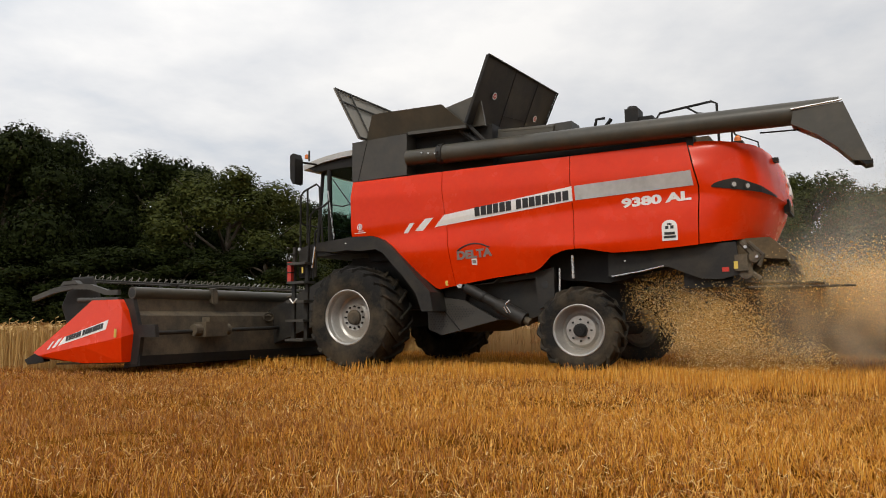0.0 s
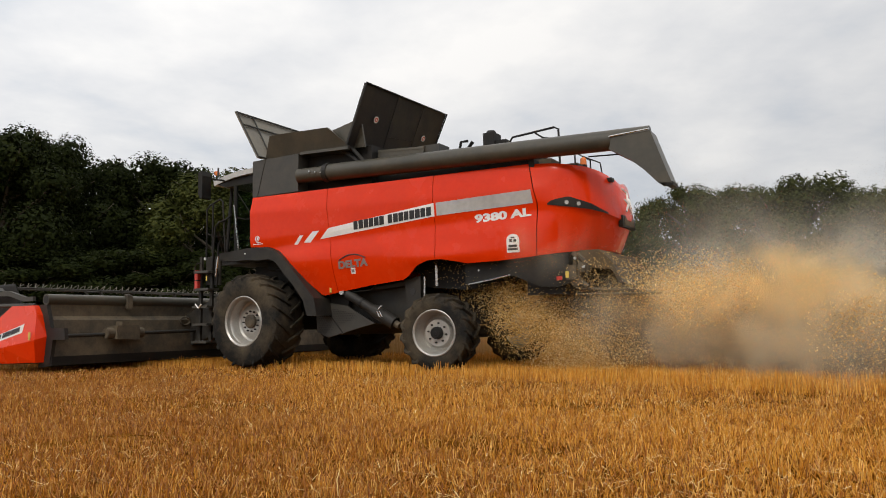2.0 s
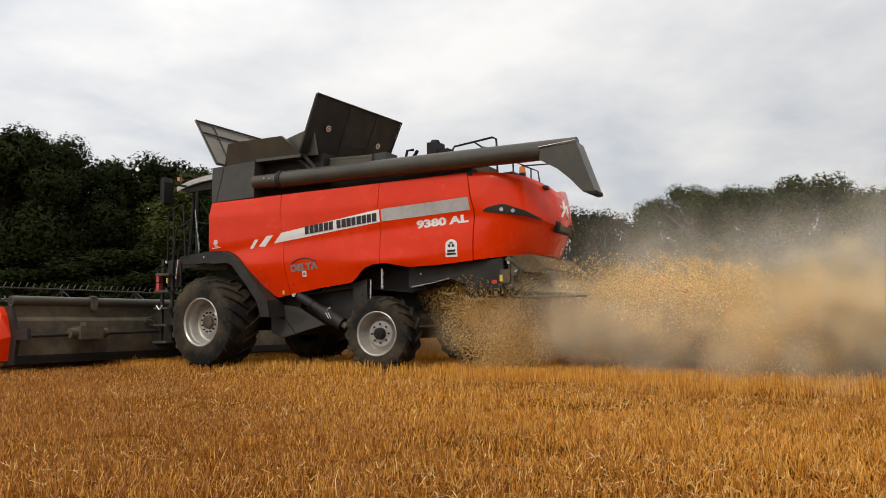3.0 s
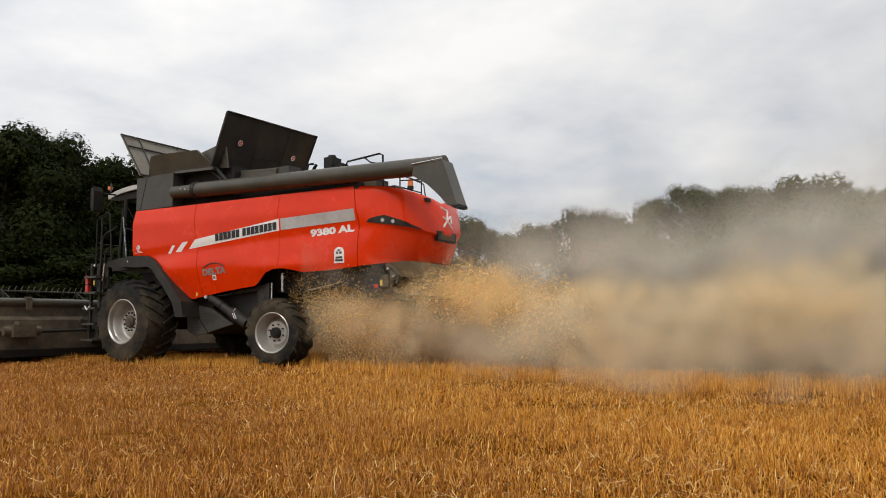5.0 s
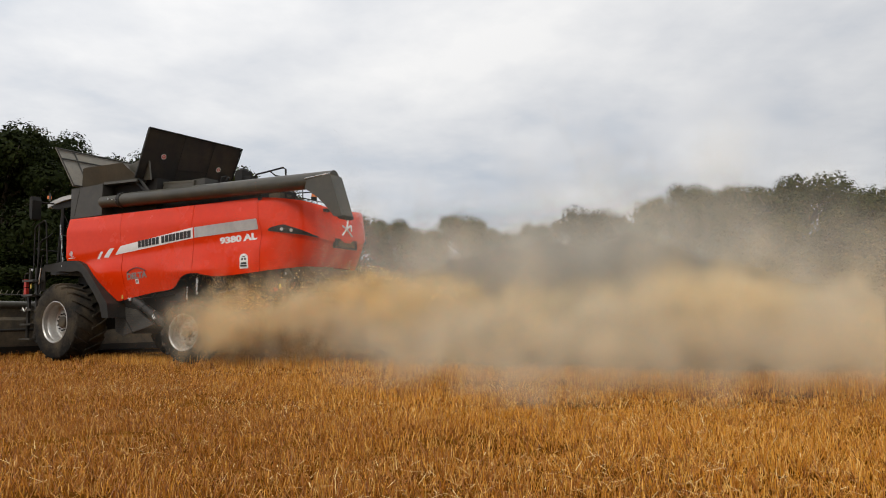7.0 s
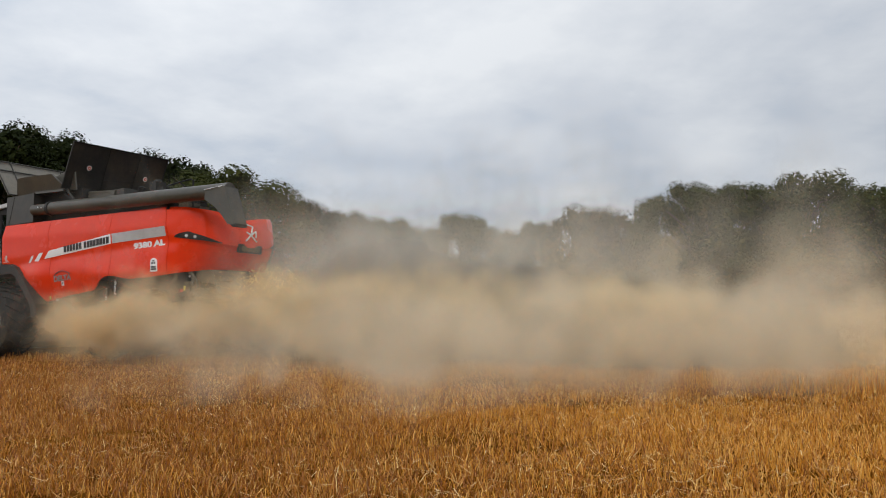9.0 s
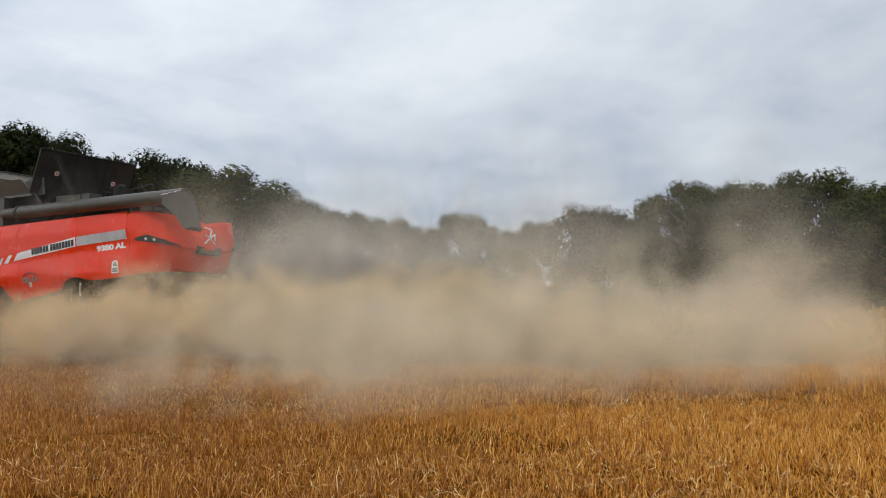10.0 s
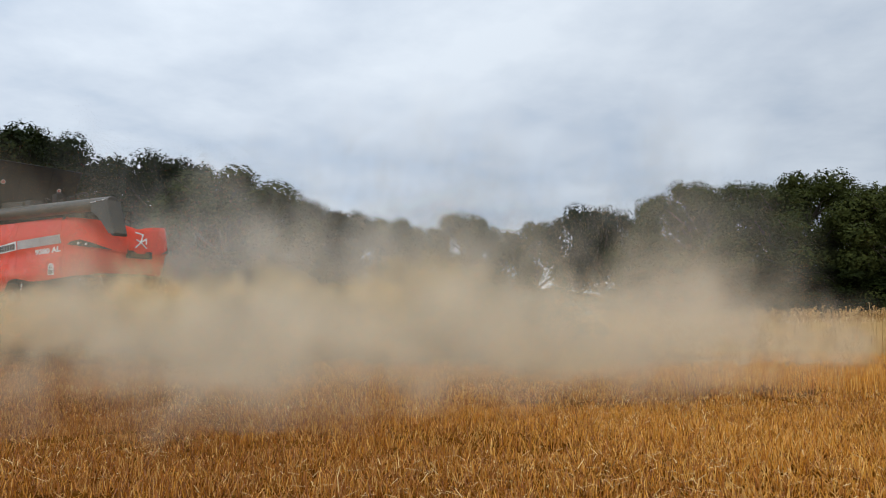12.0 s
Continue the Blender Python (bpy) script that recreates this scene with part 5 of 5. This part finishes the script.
# ---- wheat ahead of the header, cut strip by strip ----
def build_strips():
    rng = np.random.default_rng(21)
    n = 300
    b = np.stack([rng.uniform(-0.4, 0.4, n), rng.uniform(-3.75, 3.75, n), np.zeros(n)], -1)
    b[:140, 1] = rng.uniform(2.7, 3.75, 140)
    h = 0.78 * rng.normal(1, 0.07, n)
    lean = rng.normal(0, 0.06, (n, 2))
    v1, f1 = stalks(b, h, lean, np.full(n, 0.012), rng)
    v2, f2 = stalks(b + np.concatenate([lean, h[:, None]], 1), rng.uniform(-0.06, 0.05, n), rng.normal(0, 0.05, (n, 2)), np.full(n, 0.034), rng)
    me = mesh_np("wheat_strip", np.concatenate([v1, v2]), np.concatenate([f1, f2 + len(v1)]), WHEAT)
    made = []
    for i in range(18):
        ob = new("wheat_strip", me)
        made.append((tagged(ob, "strip of ripe wheat before the cutter bar", "wheat", "wheat being cut", "stuff"), 5.35 + 0.8 * i))
    return made


STRIPS = build_strips()

# ---- dust and chaff behind the harvester ----
CHAFF = material("chaff", [(0.55, 0.30, 0.08), (0.80, 0.52, 0.18), (0.95, 0.78, 0.45)], 1.0, 0.8, island=0.9, spec=0.1, both=0.3)
scene.cycles.transparent_max_bounces = 128


def dust_material(alpha, pale=(0.95, 0.74, 0.43), paler=(0.97, 0.82, 0.56)):
    """Fine airborne dust: thin veils, densest in the middle, broken up by noise."""
    ma = bpy.data.materials.new("airborne_dust")
    ma.use_nodes = True
    nt = ma.node_tree
    n, l = nt.nodes, nt.links
    n.remove(n["Principled BSDF"])
    uv = n.new("ShaderNodeUVMap")
    off = n.new("ShaderNodeVectorMath"); off.operation = "SUBTRACT"; off.inputs[1].default_value = (0.5, 0.5, 0)
    l.new(uv.outputs[0], off.inputs[0])
    far = n.new("ShaderNodeVectorMath"); far.operation = "LENGTH"
    l.new(off.outputs[0], far.inputs[0])
    fall = n.new("ShaderNodeMapRange"); fall.interpolation_type = "SMOOTHSTEP"
    fall.inputs[1].default_value, fall.inputs[2].default_value = 0.5, 0.0
    fall.inputs[3].default_value, fall.inputs[4].default_value = 0.0, alpha
    l.new(far.outputs["Value"], fall.inputs[0])
    tc = n.new("ShaderNodeTexCoord")
    ns = n.new("ShaderNodeTexNoise"); ns.inputs["Scale"].default_value = 3.5; ns.inputs["Detail"].default_value = 5
    l.new(tc.outputs["Object"], ns.inputs["Vector"])
    br = n.new("ShaderNodeMapRange")
    br.inputs[1].default_value, br.inputs[2].default_value = 0.32, 0.66
    br.inputs[3].default_value, br.inputs[4].default_value = 0.85, 1.1
    l.new(ns.outputs["Fac"], br.inputs[0])
    al = n.new("ShaderNodeMath"); al.operation = "MULTIPLY"
    l.new(fall.outputs[0], al.inputs[0]); l.new(br.outputs[0], al.inputs[1])
    col = n.new("ShaderNodeMix"); col.data_type = "RGBA"
    col.inputs[6].default_value, col.inputs[7].default_value = (*pale, 1), (*paler, 1)
    l.new(ns.outputs["Fac"], col.inputs[0])
    df, tl, both = n.new("ShaderNodeBsdfDiffuse"), n.new("ShaderNodeBsdfTranslucent"), n.new("ShaderNodeMixShader")
    l.new(col.outputs[2], df.inputs[0]); l.new(col.outputs[2], tl.inputs[0])
    l.new(df.outputs[0], both.inputs[1]); l.new(tl.outputs[0], both.inputs[2])
    clear, mix = n.new("ShaderNodeBsdfTransparent"), n.new("ShaderNodeMixShader")
    l.new(al.outputs[0], mix.inputs[0]); l.new(clear.outputs[0], mix.inputs[1]); l.new(both.outputs[0], mix.inputs[2])
    l.new(mix.outputs[0], n["Material Output"].inputs[0])
    return ma


DUST = dust_material(0.125)
THIN_DUST = dust_material(0.036, (0.94, 0.86, 0.72), (0.97, 0.92, 0.82))
LOW_DUST = dust_material(0.075, (0.94, 0.79, 0.55), (0.97, 0.86, 0.67))
GOLD_DUST = dust_material(0.20, (0.95, 0.65, 0.28), (0.98, 0.76, 0.42))


def gauss(rng, n, spread, cut):
    p = rng.normal(0, 1, (n * 4, 3))
    return p[np.linalg.norm(p, axis=1) < cut][:n] * np.array(spread)


def two_ways(rng, n):
    a, b = rng.normal(0, 1, (n, 3)), rng.normal(0, 1, (n, 3))
    a /= np.linalg.norm(a, axis=1)[:, None]
    b -= a * (a * b).sum(1)[:, None]
    return a, b / np.linalg.norm(b, axis=1)[:, None]


def grains(rng, n, spread, size, cut=1.65, long=1.0):
    """Loose three-cornered flakes, thickest in the middle."""
    p = gauss(rng, n, spread, cut)
    a, b = two_ways(rng, n)
    s = size * rng.uniform(0.6, 1.4, n)[:, None]
    v = np.stack([p - a * s * 0.5 * long, p + a * s * 0.5 * long, p + b * s * 0.9 / max(1, long * 0.6)], 1).reshape(-1, 3)
    return v, np.arange(n * 3).reshape(-1, 3)


def veils(name, rng, n, spread, size, cut=1.65, mat=None):
    """A cloud of fine dust: small thin veils, more upright than flat."""
    p = gauss(rng, n, spread, cut)
    nrm, a = rng.normal(0, 1, (n, 3)) * [1, 1, 0.4], rng.normal(0, 1, (n, 3))
    nrm /= np.linalg.norm(nrm, axis=1)[:, None]
    a -= nrm * (a * nrm).sum(1)[:, None]
    a /= np.linalg.norm(a, axis=1)[:, None]
    b = np.cross(nrm, a)
    s = size * rng.uniform(0.55, 1.3, n)[:, None] / 2
    v = np.stack([p - a * s - b * s, p + a * s - b * s, p + a * s + b * s, p - a * s + b * s], 1).reshape(-1, 3)
    me = mesh_np(name, v, np.arange(n * 4).reshape(-1, 4), mat or DUST)
    lay = me.uv_layers.new(name="UVMap")
    lay.data.foreach_set("uv", np.tile(np.array([0, 0, 1, 0, 1, 1, 0, 1], np.float32), n))
    return me


def build_dust():
    rng = np.random.default_rng(31)
    fine = [veils("dust_cloud", rng, 60, (0.58, 0.48, 0.25), 0.58) for _ in range(3)]
    gold = [veils("golden_dust", rng, 40, (0.55, 0.5, 0.30), 0.55, 1.65, GOLD_DUST) for _ in range(3)]
    low = [veils("low_dust", rng, 30, (1.15, 0.5, 0.30), 0.92, 1.7, LOW_DUST) for _ in range(3)]
    haze = [veils("dust_haze", rng, 30, (1.8, 1.4, 0.75), 2.1, 2.0, THIN_DUST) for _ in range(2)]
    fall = [mesh_np("chaff_fall", *grains(rng, 3200, (0.34, 0.42, 0.32), 0.018), CHAFF) for _ in range(3)]
    burst = [mesh_np("straw_burst", *joined([grains(rng, 2600, (0.50, 0.55, 0.36), 0.019), grains(rng, 150, (0.5, 0.55, 0.32), 0.012, 1.65, 4.0)]), CHAFF) for _ in range(3)]
    made = []
    count = 0
    for kind, meshes, first, step, label in (("dust", fine, -7.0, 0.13, "tan dust cloud drifting behind the harvester"),
                                             ("sieve", fine, -1.0, 0.10, "tan dust rolling out below the harvester"),
                                             ("gold", gold, -1.6, 0.10, "golden straw dust blown out of the chopper"),
                                             ("low", low, -7.0, 0.22, "low tan dust spreading over the stubble"),
                                             ("fall", fall, -0.9, 0.085, "golden chaff falling behind the rear wheel"),
                                             ("burst", burst, -1.8, 0.13, "chopped straw thrown out behind the harvester")):
        te = first
        while te < 12.2:
            ob = new(meshes[count % 3].name, meshes[count % 3])
            made.append((ob, kind, te, rng.uniform(-1, 1, 6)))
            tagged(ob, label, "chaff" if kind in ("fall", "burst") else "dust", label, "stuff")
            count += 1
            te += step * (0.55 if kind in ("dust", "low") and -2.0 < te < 2.8 else 1)
    for i in range(58):
        ob = new("dust_haze", haze[i % 2])
        made.append((ob, "haze", i, rng.uniform(-1, 1, 6)))
        tagged(ob, "thin pale dust haze hanging over the field", "dust", "dust haze", "stuff")
    return made


CLOUDS = build_dust()


def rolling(t):
    """The harvester's pose at any time, also before the clip."""
    return machine_at(t) if t >= 0 else Matrix.Translation(START + AHEAD * (1.2 * t)) @ LAY


def cloud_at(kind, te, r, t):
    """Where a cloud is at t: inside the machine until te, then thrown out and left behind."""
    turn = pose(0, 0, 0, 0, 0, 180 * r[5])
    if t <= te:
        return rolling(t) @ pose(-3.4 + 1.2 * r[0], 0.12 * r[1], 2.48) @ (turn if kind in ("fall", "burst") else pose(0, 0, 0))
    age = t - te
    m = rolling(te)
    ease = 1 - math.exp(-age / 0.7)
    if kind == "fall":
        x = -4.85 - 1.05 * abs(r[0]) ** 1.4 - 0.25 * age
        z = max(-0.45, 1.12 - 0.75 * age - 0.7 * age * age)
        p = Vector((x, 0.4 * r[1] + 0.9, z))
    elif kind == "burst":
        x = -6.5 - (2.6 + 0.9 * r[0]) * (1 - math.exp(-age / 0.6))
        z = max(-0.65, 1.25 + 0.4 * age - 1.2 * age * age)
        p = Vector((x, 0.55 + (0.7 + 1.1 * ease) * r[1], z))
    elif kind == "gold":
        x = -6.5 - (2.3 + 0.9 * r[0]) * (1 - math.exp(-age / 0.6)) + 0.2 * age
        z = max(-0.9, 1.12 + 0.42 * r[4] * ease + 0.12 * age - 0.26 * age * age)
        p = Vector((x, 0.5 + (0.6 + 1.0 * ease) * r[1], z))
    elif kind == "low":
        old = te < -0.5
        x = -7.2 - 1.6 * r[0] * ease - 0.9 * ease + (0.55 if old else 0.25) * age
        y = (-0.7 if old else 0.2) + (0.6 + 1.2 * ease) * r[1] + (0.10 if old else 0.30 + 0.42 * min(1.0, max(0.0, te / 3.0))) * age * (1 if old else min(1.0, age / 6.0)) * (1 + 0.25 * r[2])
        z = 1.1 - 0.72 * ease + 0.10 * r[4] + (0.05 + 0.05 * r[3]) * min(age, 9) * (0.7 if old else 0.6)
        p = Vector((x, y, z))
    elif kind == "sieve":
        grow = min(1.0, max(0.15, (te - 1.5) / 4.5))
        x = -4.65 - 0.6 * abs(r[0]) - 0.2 * ease + (0.25 + 0.95 * grow) * min(age, 2.0)
        y = 0.3 + (0.9 + 1.7 * grow) * (0.6 + 0.6 * r[1]) * (1 - math.exp(-age / 1.3))
        z = 0.95 - 0.45 * ease + (0.07 + 0.15 * max(0, r[3])) * (min(age, 3) if te < 2.4 else age) + 0.32 * r[4] - 0.16 * max(0, age - 4)
        y += 0.9 * min(1.0, max(0.0, (te - 6.0) / 2.5)) * min(age, 1.5)
        if te < 2.4:
            x, y = -5.5 - 0.6 * abs(r[0]) - 0.5 * ease, -0.3 + 0.6 * r[1]
        elif te < 5.2:
            y -= 0.2 * (5.2 - te)
        p = Vector((x, y, z))
    else:
        x = -6.5 - (2.0 + 0.9 * r[0]) * ease + 0.40 * age
        near = min(1.0, max(0.0, (te - 5.0) / 2.0))
        y = 0.25 + (0.35 + 1.8 * ease) * r[1] + min(age, 7) * ((0.30 + 0.35 * near) * r[2] if r[2] > 0 else 0.10 * r[2])
        up = 0.012 + 0.03 * max(0, r[3]) + (0.06 if r[4] > 0.8 else 0)
        z = 1.25 - 0.70 * ease + up * min(age, 8) + (0.28 - 0.36 * near) * r[2] * ease
        y -= 0.5 * (1 - near)
        late = max(0, age - 6.9 - 1.3 * r[1])
        z -= 0.22 * late
        p = Vector((x, y, z))
    return m @ Matrix.Translation(p) @ turn @ pose(0, 0, 0, 0, 12 * age * r[4] if age < 3 else 36 * r[4], 20 * min(age, 4) * r[3])


def haze_at(i, r, t):
    """Old dust that hangs to the rear of the machine, rises slowly and drifts ahead with the wind."""
    x = -6.6 - 10.5 * (i % 38 / 38) + 0.25 * r[1] + (1.31 + 0.42 * r[0]) * t + (0.026 * t * t if i % 38 < 16 else 0)
    y = -1.0 - 4.0 * abs(r[1]) - 0.2 * t
    if i >= 38:
        x, y = x - 6.0 + 0.045 * t * t, -1.6 + 2.6 * r[1]
    z = 0.95 + 0.7 * r[2] + (0.0085 + 0.005 * r[3]) * t * t + (0.13 * t if i % 6 == 3 else 0)
    return rolling(0) @ pose(x, y, z, 0, 0, 180 * r[5] + 3 * t)


def motions():
    walk(harvester, [(t, machine_at(t)) for t, _ in DRIVE])
    times = [i * 0.4 for i in range(31)]
    for wh, (x, y, z), r, turn in WHEELS:
        sign = 1 if turn < 90 else -1
        walk(wh, [(t, pose(x, y, z, 0, 0, turn) @ pose(0, 0, 0, 0, sign * math.degrees(driven(t) / r), 0)) for t in times])
    walk(REEL, [(t, pose(4.25, 0, 1.14, 0, 150 * t, 0)) for t in times])
    for ob, ahead in STRIPS:
        still = Matrix.Translation(START + AHEAD * ahead) @ LAY
        rows = [(0, still)]
        cut = float(np.interp(ahead - 4.75, [b for _, b in DRIVE], [a for a, _ in DRIVE]))
        if cut < 11.9:
            rows.append((cut, still))
            for t in [cut + 0.4 + 0.5 * j for j in range(24)] + [12.0]:
                if rows[-1][0] + 0.1 < t <= 12:
                    rows.append((t, machine_at(t) @ pose(3.9, 0, 0.55, 0, -80, 0)))
        else:
            rows.append((12, still))
        walk(ob, rows)
    for ob, kind, te, r in CLOUDS:
        if kind == "haze":
            walk(ob, [(t, haze_at(te, r, t)) for t in (0, 3, 6, 9, 12)])
            continue
        ts = {0.0, 12.0}
        ts |= {t for t in (1.5, 3.0, 4.5, 6.0, 7.5, 9.0, 10.5) if t < te - 0.3}
        ages = (0, 0.12, 0.25, 0.4, 0.6, 0.8, 1.1, 2.0) if kind in ("fall", "burst") else (0, 0.25, 0.5, 0.9, 1.5, 2.4, 4, 6, 8, 10, 13, 16)
        ts |= {round(te + a, 2) for a in ages if 0 < te + a < 12}
        walk(ob, [(t, cloud_at(kind, te, r, t)) for t in sorted(ts)])


motions()
